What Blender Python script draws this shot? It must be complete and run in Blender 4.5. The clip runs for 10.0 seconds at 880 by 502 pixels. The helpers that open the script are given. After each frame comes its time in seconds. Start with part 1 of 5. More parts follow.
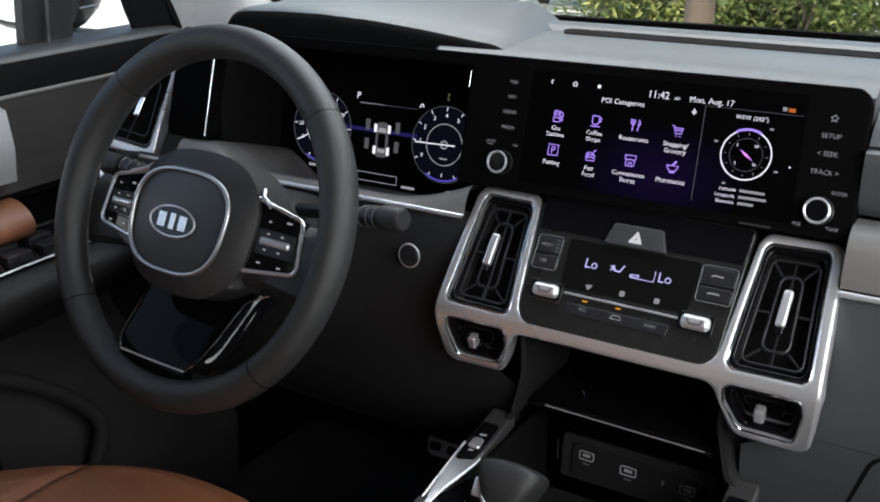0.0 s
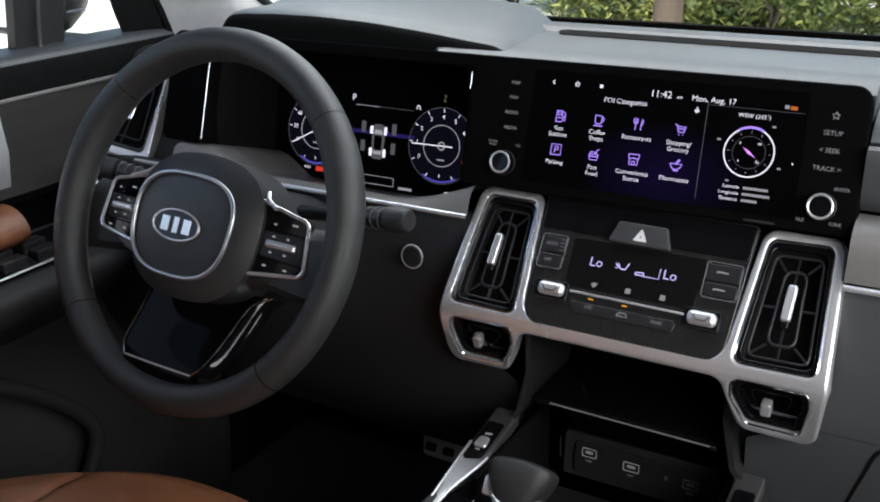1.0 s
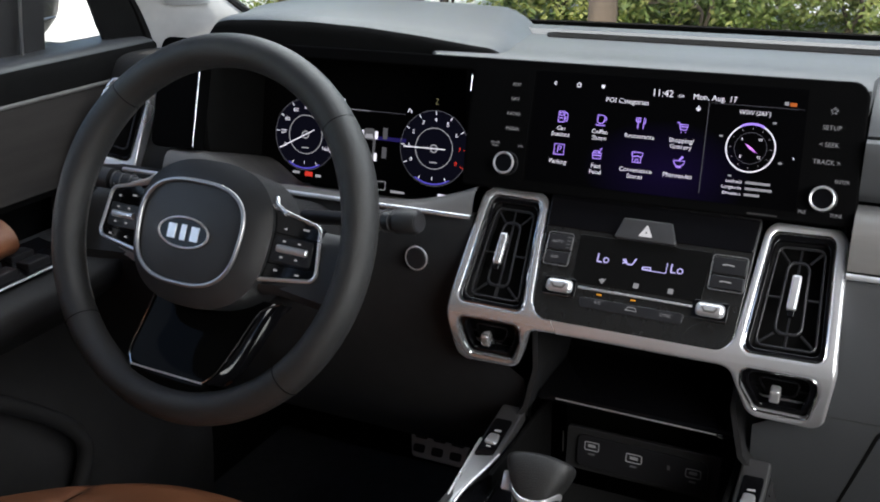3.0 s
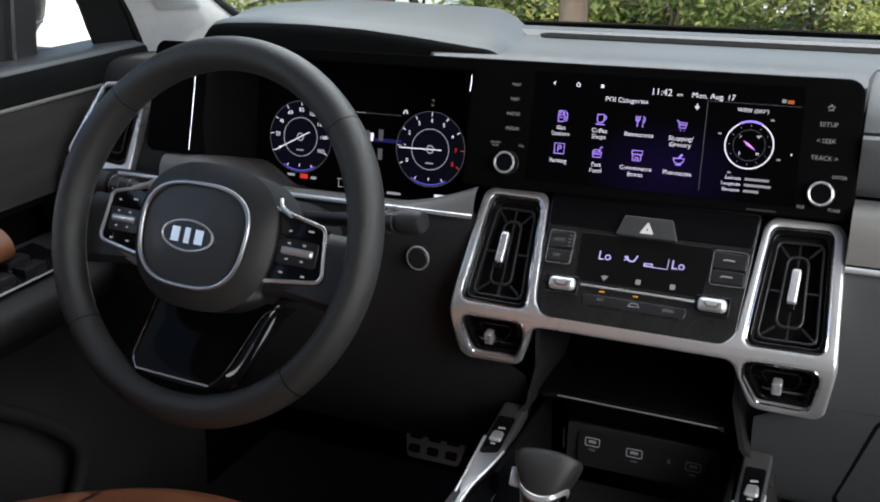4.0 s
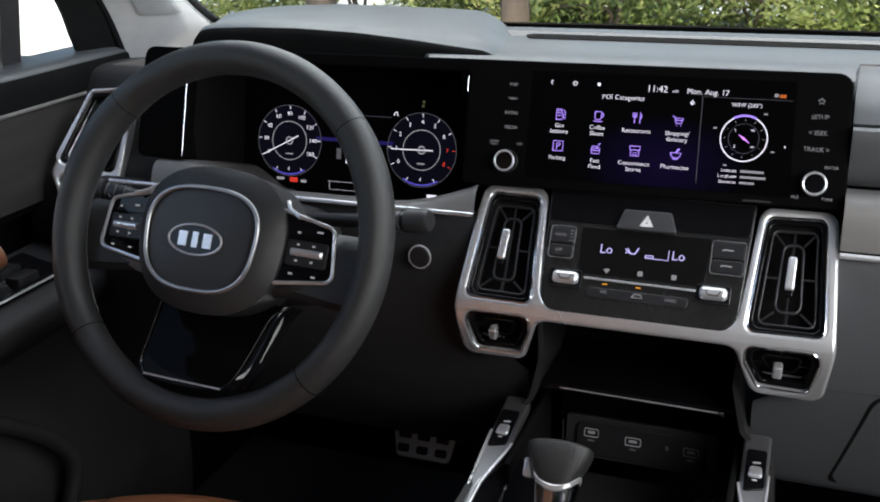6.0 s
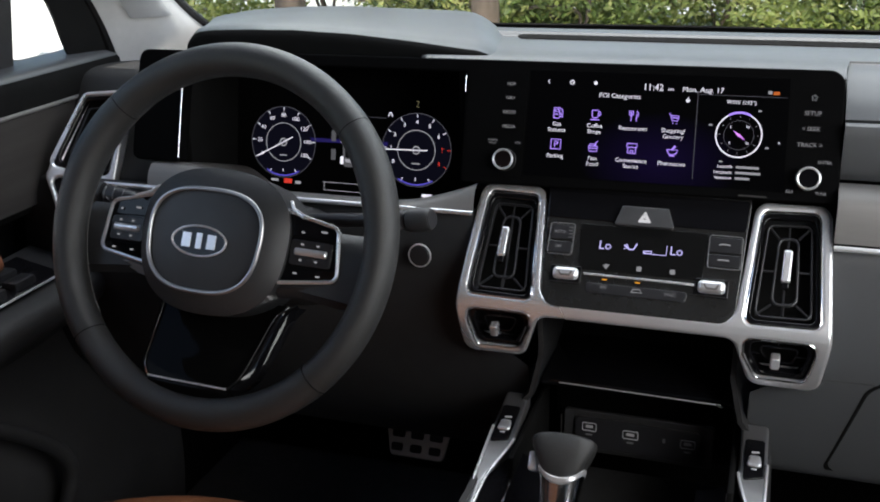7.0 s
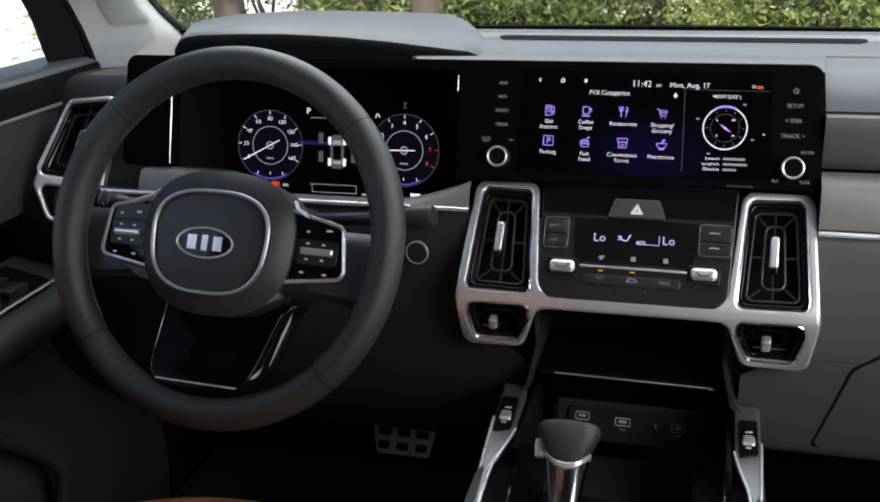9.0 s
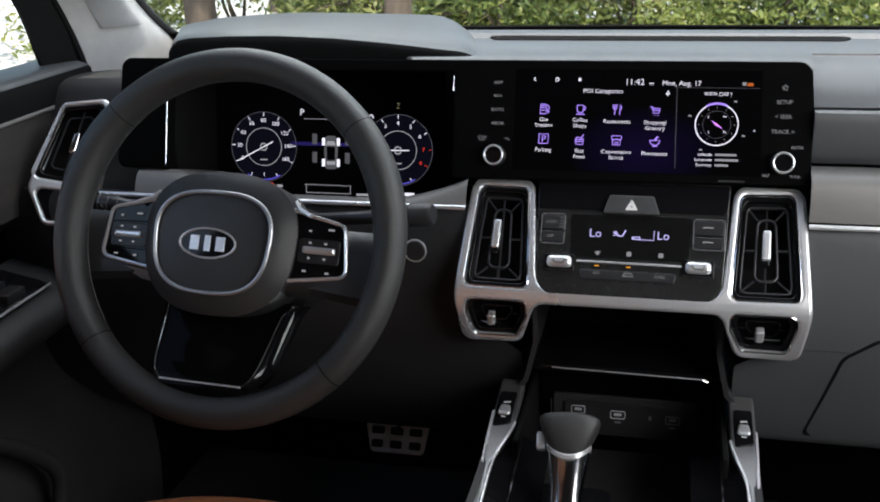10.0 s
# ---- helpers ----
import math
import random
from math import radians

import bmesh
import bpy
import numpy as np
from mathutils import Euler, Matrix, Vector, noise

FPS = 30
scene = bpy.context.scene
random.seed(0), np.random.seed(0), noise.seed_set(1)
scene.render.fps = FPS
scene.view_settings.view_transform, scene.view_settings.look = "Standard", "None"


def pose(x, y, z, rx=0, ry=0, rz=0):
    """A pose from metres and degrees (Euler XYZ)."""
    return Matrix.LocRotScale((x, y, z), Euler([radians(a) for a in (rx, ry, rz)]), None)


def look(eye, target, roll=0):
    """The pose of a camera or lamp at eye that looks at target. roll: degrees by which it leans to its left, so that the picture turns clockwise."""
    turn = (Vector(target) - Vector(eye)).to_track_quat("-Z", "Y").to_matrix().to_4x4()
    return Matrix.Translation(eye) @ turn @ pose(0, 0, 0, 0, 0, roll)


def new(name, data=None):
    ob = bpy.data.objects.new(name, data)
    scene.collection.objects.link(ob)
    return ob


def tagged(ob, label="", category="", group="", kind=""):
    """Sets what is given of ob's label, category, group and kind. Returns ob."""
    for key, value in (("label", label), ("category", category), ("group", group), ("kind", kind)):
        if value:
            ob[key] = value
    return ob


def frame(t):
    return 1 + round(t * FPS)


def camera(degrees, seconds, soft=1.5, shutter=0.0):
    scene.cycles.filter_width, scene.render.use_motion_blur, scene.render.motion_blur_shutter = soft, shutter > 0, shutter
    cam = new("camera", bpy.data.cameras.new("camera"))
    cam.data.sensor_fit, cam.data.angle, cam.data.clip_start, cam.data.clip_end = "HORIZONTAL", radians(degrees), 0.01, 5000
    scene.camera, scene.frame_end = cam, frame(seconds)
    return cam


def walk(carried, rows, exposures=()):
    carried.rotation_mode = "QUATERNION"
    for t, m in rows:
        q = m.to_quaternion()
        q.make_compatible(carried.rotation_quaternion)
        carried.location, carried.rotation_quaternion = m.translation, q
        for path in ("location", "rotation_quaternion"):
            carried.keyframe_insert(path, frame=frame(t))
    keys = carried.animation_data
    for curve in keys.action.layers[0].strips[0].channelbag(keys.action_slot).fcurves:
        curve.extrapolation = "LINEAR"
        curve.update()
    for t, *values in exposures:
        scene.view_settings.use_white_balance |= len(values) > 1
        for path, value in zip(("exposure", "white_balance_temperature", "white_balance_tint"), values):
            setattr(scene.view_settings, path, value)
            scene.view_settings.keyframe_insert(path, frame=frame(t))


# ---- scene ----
cam = camera(48.1, 10.0, soft=1.9)
PATH = [
    (0, (0.277, 0.087, 1.468), (-0.707, 1.679, 0.763), -0.4),
    (0.5, (0.264, 0.077, 1.467), (-0.694, 1.686, 0.766), -0.5),
    (1, (0.252, 0.067, 1.468), (-0.681, 1.691, 0.767), -0.5),
    (1.5, (0.238, 0.057, 1.469), (-0.666, 1.698, 0.769), -0.5),
    (2, (0.226, 0.048, 1.469), (-0.652, 1.703, 0.771), -0.6),
    (2.5, (0.212, 0.037, 1.469), (-0.637, 1.709, 0.773), -0.6),
    (4, (0.175, 0.007, 1.47), (-0.594, 1.72, 0.779), -0.8),
    (4.5, (0.164, -0.002, 1.47), (-0.58, 1.722, 0.781), -0.9),
    (5, (0.151, -0.012, 1.47), (-0.564, 1.725, 0.783), -0.9),
    (5.5, (0.139, -0.021, 1.47), (-0.55, 1.727, 0.785), -1.0),
    (7, (0.102, -0.051, 1.471), (-0.503, 1.729, 0.79), -1.2),
    (7.5, (0.09, -0.061, 1.471), (-0.487, 1.73, 0.792), -1.3),
    (8, (0.078, -0.071, 1.471), (-0.471, 1.729, 0.794), -1.4),
    (8.5, (0.067, -0.08, 1.472), (-0.455, 1.728, 0.796), -1.5),
    (9, (0.054, -0.09, 1.471), (-0.438, 1.727, 0.798), -1.5),
    (9.5, (0.043, -0.1, 1.471), (-0.422, 1.725, 0.8), -1.6),
    (10, (0.032, -0.11, 1.472), (-0.407, 1.723, 0.801), -1.7),
]
walk(cam, [(t, look(eye, target, roll)) for t, eye, target, roll in PATH])

# ---- light ----
world = bpy.data.worlds.new("sky")
scene.world = world
world.use_nodes = True
_nt = world.node_tree
_sky = _nt.nodes.new("ShaderNodeTexSky")
_sky.sky_type, _sky.sun_disc = "NISHITA", False
_sky.sun_elevation, _sky.sun_rotation = radians(58), radians(159)
_bg = _nt.nodes["Background"]
_bg.inputs["Strength"].default_value = 0.15
_nt.links.new(_sky.outputs[0], _bg.inputs["Color"])
_sun = new("sun", bpy.data.lights.new("sun", "SUN"))
_sun.data.energy, _sun.data.angle, _sun.data.color = 5.0, radians(0.6), (1.0, 0.95, 0.87)
_sun.matrix_world = look((2.5, -6.5, 11.0), (0, 0, 0))
scene.view_settings.exposure = 0.66


def window_lamp(name, eye, target, w, h, watts, colour):
    """Sky light in a window's opening."""
    ob = new(name, bpy.data.lights.new(name, "AREA"))
    ob.data.shape, ob.data.size, ob.data.size_y = "RECTANGLE", w, h
    ob.data.energy, ob.data.color = watts, colour
    ob.matrix_world = look(eye, target)
    return ob


window_lamp("window_light_front", (0.0, 1.05, 1.62), (0.0, 0.5, 0.9), 1.2, 0.4, 5.2, (0.97, 0.98, 1.0))
window_lamp("window_light_right", (0.80, 0.40, 1.48), (0.20, 0.75, 1.05), 1.1, 0.38, 7.5, (1.0, 0.97, 0.93))
window_lamp("window_light_left", (-0.83, 0.25, 1.48), (0.0, 0.6, 1.1), 0.8, 0.34, 0.25, (0.95, 0.97, 1.0))


# ---- materials ----
def mat(name, col, rough=0.5, metal=0.0, scale=60.0, var=0.25, bump=0.0, bscale=900.0, coat=0.0, cells=False, stretch=(1, 1, 1), spec=0.5):
    m = bpy.data.materials.new(name)
    m.use_nodes = True
    n, l = m.node_tree.nodes, m.node_tree.links
    p = n["Principled BSDF"]
    p.inputs["Metallic"].default_value = metal
    p.inputs["Coat Weight"].default_value = coat
    p.inputs["Coat Roughness"].default_value = 0.04
    p.inputs["Specular IOR Level"].default_value = spec
    tc, mp = n.new("ShaderNodeTexCoord"), n.new("ShaderNodeMapping")
    mp.inputs["Scale"].default_value = stretch
    l.new(tc.outputs["Object"], mp.inputs["Vector"])
    big, fine = n.new("ShaderNodeTexNoise"), n.new("ShaderNodeTexNoise")
    big.inputs["Scale"].default_value, big.inputs["Detail"].default_value = scale * 0.12, 3
    fine.inputs["Scale"].default_value, fine.inputs["Detail"].default_value = scale, 5
    for t in (big, fine):
        l.new(mp.outputs[0], t.inputs["Vector"])
    mix = n.new("ShaderNodeMath")
    mix.operation = "ADD"
    l.new(big.outputs["Fac"], mix.inputs[0])
    l.new(fine.outputs["Fac"], mix.inputs[1])
    ramp = n.new("ShaderNodeMapRange")
    ramp.inputs["From Min"].default_value, ramp.inputs["From Max"].default_value = 0.6, 1.4
    ramp.inputs["To Min"].default_value, ramp.inputs["To Max"].default_value = 1 - var, 1 + var
    l.new(mix.outputs[0], ramp.inputs["Value"])
    mul = n.new("ShaderNodeVectorMath")
    mul.operation = "SCALE"
    mul.inputs[0].default_value = col
    l.new(ramp.outputs[0], mul.inputs["Scale"])
    l.new(mul.outputs["Vector"], p.inputs["Base Color"])
    rr = n.new("ShaderNodeMapRange")
    rr.inputs["From Min"].default_value, rr.inputs["From Max"].default_value = 0.3, 0.7
    rr.inputs["To Min"].default_value, rr.inputs["To Max"].default_value = max(rough * 0.8, 0.0), min(rough * 1.2, 1.0)
    l.new(big.outputs["Fac"], rr.inputs["Value"])
    l.new(rr.outputs[0], p.inputs["Roughness"])
    if bump:
        b = n.new("ShaderNodeBump")
        b.inputs["Strength"].default_value, b.inputs["Distance"].default_value = bump, 0.0006
        if cells:
            t = n.new("ShaderNodeTexVoronoi")
            t.inputs["Scale"].default_value = bscale
            l.new(mp.outputs[0], t.inputs["Vector"])
            l.new(t.outputs["Distance"], b.inputs["Height"])
        else:
            t = n.new("ShaderNodeTexNoise")
            t.inputs["Scale"].default_value, t.inputs["Detail"].default_value = bscale, 3
            l.new(mp.outputs[0], t.inputs["Vector"])
            l.new(t.outputs["Fac"], b.inputs["Height"])
        l.new(b.outputs[0], p.inputs["Normal"])
    return m


def glow(name, col, power=1.0):
    m = bpy.data.materials.new(name)
    m.use_nodes = True
    p = m.node_tree.nodes["Principled BSDF"]
    p.inputs["Base Color"].default_value = (0.0015, 0.0015, 0.0015, 1)
    p.inputs["Emission Color"].default_value = (*col, 1)
    p.inputs["Specular IOR Level"].default_value = 0.0
    p.inputs["Emission Strength"].default_value = power
    return m


def glass(name, col=(0.95, 0.97, 0.96), gloss=0.03):
    m = bpy.data.materials.new(name)
    m.use_nodes = True
    n, l = m.node_tree.nodes, m.node_tree.links
    n.remove(n["Principled BSDF"])
    tr, gl, mx = (n.new(k) for k in ("ShaderNodeBsdfTransparent", "ShaderNodeBsdfGlossy", "ShaderNodeMixShader"))
    mx.inputs[0].default_value = gloss
    tr.inputs["Color"].default_value = (*col, 1)
    gl.inputs["Roughness"].default_value = 0.01
    l.new(tr.outputs[0], mx.inputs[1])
    l.new(gl.outputs[0], mx.inputs[2])
    l.new(mx.outputs[0], n["Material Output"].inputs["Surface"])
    return m


SOFT = mat("soft_touch_plastic", (0.056, 0.059, 0.063), 0.42, bump=0.15, bscale=1800, scale=14, var=0.06, cells=True)
HARD = mat("hard_black_plastic", (0.022, 0.022, 0.023), 0.5, bump=0.3, bscale=1600, var=0.2)
# near-black for dark trim; in recesses it puts shade into the colour
DEEP = mat("black_trim_and_shade", (0.007, 0.007, 0.007), 0.75, var=0.2, spec=0.04)
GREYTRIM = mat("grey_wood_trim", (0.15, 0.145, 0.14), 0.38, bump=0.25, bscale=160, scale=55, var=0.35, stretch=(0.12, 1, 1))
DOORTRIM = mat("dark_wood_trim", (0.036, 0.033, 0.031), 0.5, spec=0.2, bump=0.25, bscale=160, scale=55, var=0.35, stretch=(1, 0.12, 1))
GLOSS = mat("piano_black", (0.005, 0.005, 0.006), 0.06, var=0.1, spec=0.30)
GLASSBLACK = mat("black_glass", (0.007, 0.007, 0.007), 0.08, var=0.1, spec=0.18)
BEZEL = mat("matt_black_bezel", (0.004, 0.004, 0.0042), 0.10, var=0.1, spec=0.0)
INSTRUMENT = mat("instrument_glass", (0.004, 0.004, 0.0042), 0.06, var=0.1, spec=0.0)
DARKSILVER = mat("dark_satin_metal", (0.36, 0.36, 0.37), 0.32, metal=0.9, bump=0.04, bscale=2500, scale=30, var=0.06)
PANEL = mat("climate_gloss", (0.018, 0.018, 0.018), 0.18, var=0.15, spec=0.65)
SPOKE = mat("spoke_gloss", (0.003, 0.003, 0.003), 0.05, var=0.1, spec=0.05)
RINGMETAL = mat("satin_grey_metal", (0.50, 0.50, 0.51), 0.34, metal=0.9, var=0.05)
STEMMETAL = mat("polished_dark_metal", (0.45, 0.45, 0.46), 0.16, metal=1.0, var=0.05)
SILVER = mat("satin_silver", (0.89, 0.89, 0.91), 0.30, metal=0.76, bump=0.04, bscale=2500, scale=30, var=0.06)
CHROME = mat("chrome", (0.82, 0.82, 0.83), 0.08, metal=1.0, var=0.03)
LEATHER = mat("black_leather", (0.027, 0.0275, 0.0275), 0.40, bump=0.55, bscale=1100, cells=True, var=0.15)
PADMAT = mat("wheel_pad_plastic", (0.034, 0.0352, 0.0368), 0.36, bump=0.3, bscale=1500, cells=True, var=0.1)
BROWN = mat("saddle_brown_leather", (0.24, 0.094, 0.044), 0.42, bump=0.6, bscale=700, cells=True, scale=30, var=0.2)
THREAD = mat("grey_thread", (0.16, 0.16, 0.16), 0.7, var=0.2)
TANTHREAD = mat("tan_thread", (0.45, 0.25, 0.14), 0.7, var=0.2)
LINER = mat("black_headliner_fabric", (0.045, 0.045, 0.047), 0.9, bump=0.5, bscale=1800, var=0.1)
PILLAR = mat("grey_headliner_fabric", (0.42, 0.42, 0.415), 0.85, bump=0.5, bscale=1800, var=0.1)
GRILLE = mat("speaker_grille", (0.30, 0.305, 0.31), 0.8, bump=0.9, bscale=1500, cells=True, var=0.1)
PLASTICEDGE = mat("grey_plastic_edge", (0.09, 0.09, 0.092), 0.35, var=0.1)
RUBBER = mat("black_rubber", (0.015, 0.015, 0.015), 0.8, bump=0.4, var=0.2)
STEEL = mat("brushed_steel", (0.42, 0.41, 0.40), 0.38, metal=1.0, bump=0.2, bscale=600, var=0.15)
CARPET = mat("black_carpet", (0.046, 0.045, 0.045), 0.95, bump=1.0, bscale=900, var=0.3)
KNEE = mat("knee_panel_plastic", (0.025, 0.025, 0.026), 0.5, spec=0.25, bump=0.3, bscale=1600, var=0.2)
BUTTON = mat("button_plastic", (0.018, 0.018, 0.020), 0.35, bump=0.15, var=0.1)
PRINT = mat("white_print", (0.42, 0.42, 0.43), 0.5, var=0.05)
DIMPRINT = mat("grey_print", (0.16, 0.16, 0.165), 0.5, var=0.05)
W_GLOW = glow("screen_white", (0.85, 0.83, 0.95), 0.75)
DIM_GLOW = glow("screen_grey", (0.5, 0.5, 0.55), 0.4)
P_GLOW = glow("screen_purple", (0.40, 0.25, 0.95), 0.75)
LILAC = glow("climate_lilac", (0.55, 0.5, 0.95), 0.75)
BLUE_GLOW = glow("screen_blue", (0.12, 0.10, 0.7), 0.5)
RED_GLOW = glow("screen_red", (0.9, 0.06, 0.04), 0.45)
AMBER = glow("amber_led", (1.0, 0.42, 0.04), 0.5)
KEY_GLOW = glow("key_backlight", (0.75, 0.75, 0.8), 0.22)
FAINT_GLOW = glow("screen_faint", (0.5, 0.5, 0.6), 0.12)
CLEAR = glass("clear_glass")
TINTED = glass("privacy_glass", (0.22, 0.23, 0.225), 0.05)


def screen_mat():
    m = glow("screen_backdrop", (0.03, 0.012, 0.09), 1.0)
    n, l = m.node_tree.nodes, m.node_tree.links
    p = n["Principled BSDF"]
    p.inputs["Roughness"].default_value = 0.06
    tc, mp, gr, rp = (n.new(k) for k in ("ShaderNodeTexCoord", "ShaderNodeMapping", "ShaderNodeTexGradient", "ShaderNodeValToRGB"))
    gr.gradient_type = "SPHERICAL"
    mp.inputs["Location"].default_value = (-0.10, 0.62, 0)
    mp.inputs["Scale"].default_value = (13, 22, 1)
    rp.color_ramp.elements[0].color = (0.0003, 0.0003, 0.0005, 1)
    rp.color_ramp.elements[1].color = (0.0030, 0.0014, 0.0125, 1)
    l.new(tc.outputs["Object"], mp.inputs["Vector"])
    l.new(mp.outputs[0], gr.inputs["Vector"])
    l.new(gr.outputs["Fac"], rp.inputs["Fac"])
    l.new(rp.outputs[0], p.inputs["Emission Color"])
    return m


SCREEN = screen_mat()

# ---- building helpers ----
PLACE = {}


def thing(name, loc, label, category, group="", kind="", m=None):
    """An empty at the base of a thing."""
    ob = new(name)
    ob.empty_display_size = 0.05
    PLACE[ob] = m or Matrix.Translation(loc)
    ob.matrix_basis = PLACE[ob]
    return tagged(ob, label, category, group, kind)


def part(name, data, material, parent, label="", m=None, smooth=True):
    """One mesh object, from a bmesh or a mesh in world space (or in the space m), under a thing or a part."""
    if isinstance(data, bmesh.types.BMesh):
        me = bpy.data.meshes.new(name)
        data.to_mesh(me)
        data.free()
    else:
        me = data
    if smooth:
        me.shade_smooth()
        me.set_sharp_from_angle(angle=radians(38))
    me.materials.clear()
    me.materials.append(material)
    ob = new(name, me)
    PLACE[ob] = m or Matrix()
    if parent:
        ob.parent = parent
        ob.matrix_basis = PLACE[parent].inverted() @ PLACE[ob]
    else:
        ob.matrix_basis = PLACE[ob]
    if label:
        tagged(ob, label)
    return ob


def tilted(x, y, z, slope):
    """A pose on a face that leans back by slope (metres of y per metre of z): local x right, y up the face, z towards the seats."""
    return pose(x, y, z, 90 - math.degrees(math.atan(slope)), 0, 0)


def rounded(pts, r=0.0, step=0.004):
    """A closed outline with rounded corners (a corner may carry its own radius) and points along its sides."""
    n, out = len(pts), []
    for i, c in enumerate(pts):
        a, b = Vector(pts[i - 1][:2]), Vector(pts[(i + 1) % n][:2])
        rad = c[2] if len(c) > 2 else r
        c = Vector(c[:2])
        u, v = (a - c), (b - c)
        lu, lv = u.length, v.length
        u, v = u / lu, v / lv
        ang = u.angle(v)
        if rad <= 0 or ang > 3.12:
            out.append(c)
            continue
        d = min(rad / math.tan(ang / 2), lu * 0.48, lv * 0.48)
        rr = d * math.tan(ang / 2)
        mid = c + (u + v).normalized() * (rr / math.sin(ang / 2))
        s, e = c + u * d - mid, c + v * d - mid
        for k in range(7):
            f = k / 6
            out.append(mid + (s * (1 - f) + e * f).normalized() * rr)
    dense = []
    for i, p in enumerate(out):
        q = out[(i + 1) % len(out)]
        k = max(1, int((q - p).length / step)) if step else 1
        dense += [p.lerp(q, j / k) for j in range(k)]
    return dense


def scaled(pts, sx, sy, c=None):
    c = c or (sum(p[0] for p in pts) / len(pts), sum(p[1] for p in pts) / len(pts))
    return [(c[0] + (p[0] - c[0]) * sx, c[1] + (p[1] - c[1]) * sy, *p[2:]) for p in pts]


def plate(loops, thick, bevel=0.0008, res=2):
    """A plate cut to the outline loops[0] with the holes loops[1:], its face at local z = 0."""
    cu = bpy.data.curves.new("plate", "CURVE")
    cu.dimensions, cu.fill_mode = "2D", "BOTH"
    cu.extrude, cu.bevel_depth, cu.offset, cu.bevel_resolution = max(thick / 2 - bevel, 0.0), bevel, -bevel, res
    for loop in loops:
        sp = cu.splines.new("POLY")
        sp.points.add(len(loop) - 1)
        for p, q in zip(sp.points, loop):
            p.co = (q[0], q[1], 0, 1)
        sp.use_cyclic_u = True
    me = mesh_of(cu)
    me.transform(Matrix.Translation((0, 0, -thick / 2)))
    return me


def mesh_of(cu):
    ob = bpy.data.objects.new("tmp", cu)
    me = bpy.data.meshes.new_from_object(ob)
    bpy.data.objects.remove(ob)
    bpy.data.curves.remove(cu)
    return me


def tube(pts, r, closed=False, res=3, smoothline=False):
    cu = bpy.data.curves.new("tube", "CURVE")
    cu.dimensions, cu.bevel_depth, cu.bevel_resolution, cu.use_fill_caps = "3D", r, res, True
    sp = cu.splines.new("NURBS" if smoothline else "POLY")
    sp.points.add(len(pts) - 1)
    for p, q in zip(sp.points, pts):
        p.co = (q[0], q[1], q[2] if len(q) > 2 else 0.0, 1)
    sp.use_cyclic_u = closed
    if smoothline:
        sp.use_endpoint_u, sp.order_u, sp.resolution_u = True, 4, 6
    return mesh_of(cu)


def words(text, size, align="CENTER"):
    cu = bpy.data.curves.new("words", "FONT")
    cu.body, cu.size, cu.align_x, cu.align_y = text, size, align, "CENTER"
    cu.resolution_u = 2
    return mesh_of(cu)


def joined(meshes):
    bm = bmesh.new()
    for me in meshes:
        bm.from_mesh(me)
        bpy.data.meshes.remove(me)
    return bm


def box(x0, x1, y0, y1, z0, z1, bevel=0.003, seg=2):
    bm = bmesh.new()
    bmesh.ops.create_cube(bm, size=1.0)
    bmesh.ops.scale(bm, vec=(x1 - x0, y1 - y0, z1 - z0), verts=bm.verts)
    bmesh.ops.translate(bm, vec=((x0 + x1) / 2, (y0 + y1) / 2, (z0 + z1) / 2), verts=bm.verts)
    if bevel:
        bmesh.ops.bevel(bm, geom=bm.edges[:], offset=bevel, segments=seg, affect="EDGES", profile=0.5)
    return bm


def loft(rows, closed=False, caps=False, thick=0.0):
    """A skin over rows of points; with thick a second skin behind it and an edge."""
    bm = bmesh.new()
    vs = [[bm.verts.new(p) for p in row] for row in rows]
    n = len(rows[0])
    for a, b in zip(vs, vs[1:]):
        for k in range(n if closed else n - 1):
            j = (k + 1) % n
            bm.faces.new((a[k], a[j], b[j], b[k]))
    if caps:
        bm.faces.new(vs[0][::-1])
        bm.faces.new(vs[-1])
    bmesh.ops.recalc_face_normals(bm, faces=bm.faces[:])
    if thick:
        bmesh.ops.solidify(bm, geom=bm.faces[:], thickness=thick)
        bmesh.ops.recalc_face_normals(bm, faces=bm.faces[:])
    return bm


def smooth_curve(pts, n=40):
    """Catmull-Rom through pts, n points."""
    pts = [Vector(p) for p in pts]
    e = [pts[0] * 2 - pts[1]] + pts + [pts[-1] * 2 - pts[-2]]
    out = []
    for i in range(n):
        f = i / (n - 1) * (len(pts) - 1)
        k = min(int(f), len(pts) - 2)
        t = f - k
        a, b, c, d = e[k:k + 4]
        out.append(0.5 * ((2 * b) + (c - a) * t + (2 * a - 5 * b + 4 * c - d) * t * t + (3 * b - a - 3 * c + d) * t ** 3))
    return out


def superloop(a, bt, bb, e=2.6, n=64, cx=0.0, cy=0.0, taper=0.0):
    out = []
    for i in range(n):
        t = 2 * math.pi * i / n
        c, s = math.cos(t), math.sin(t)
        x = a * math.copysign(abs(c) ** (2 / e), c)
        y = (bt if s > 0 else bb) * math.copysign(abs(s) ** (2 / e), s)
        out.append((cx + x * (1 + taper * y), cy + y))
    return out


def disc(r, thick, bevel=0.0008, n=40):
    return plate([[(r * math.cos(2 * math.pi * i / n), r * math.sin(2 * math.pi * i / n)) for i in range(n)]], thick, bevel)


def ring(r, w, n=48):
    return tube([(r * math.cos(2 * math.pi * i / n), r * math.sin(2 * math.pi * i / n)) for i in range(n)], w, True, 2)


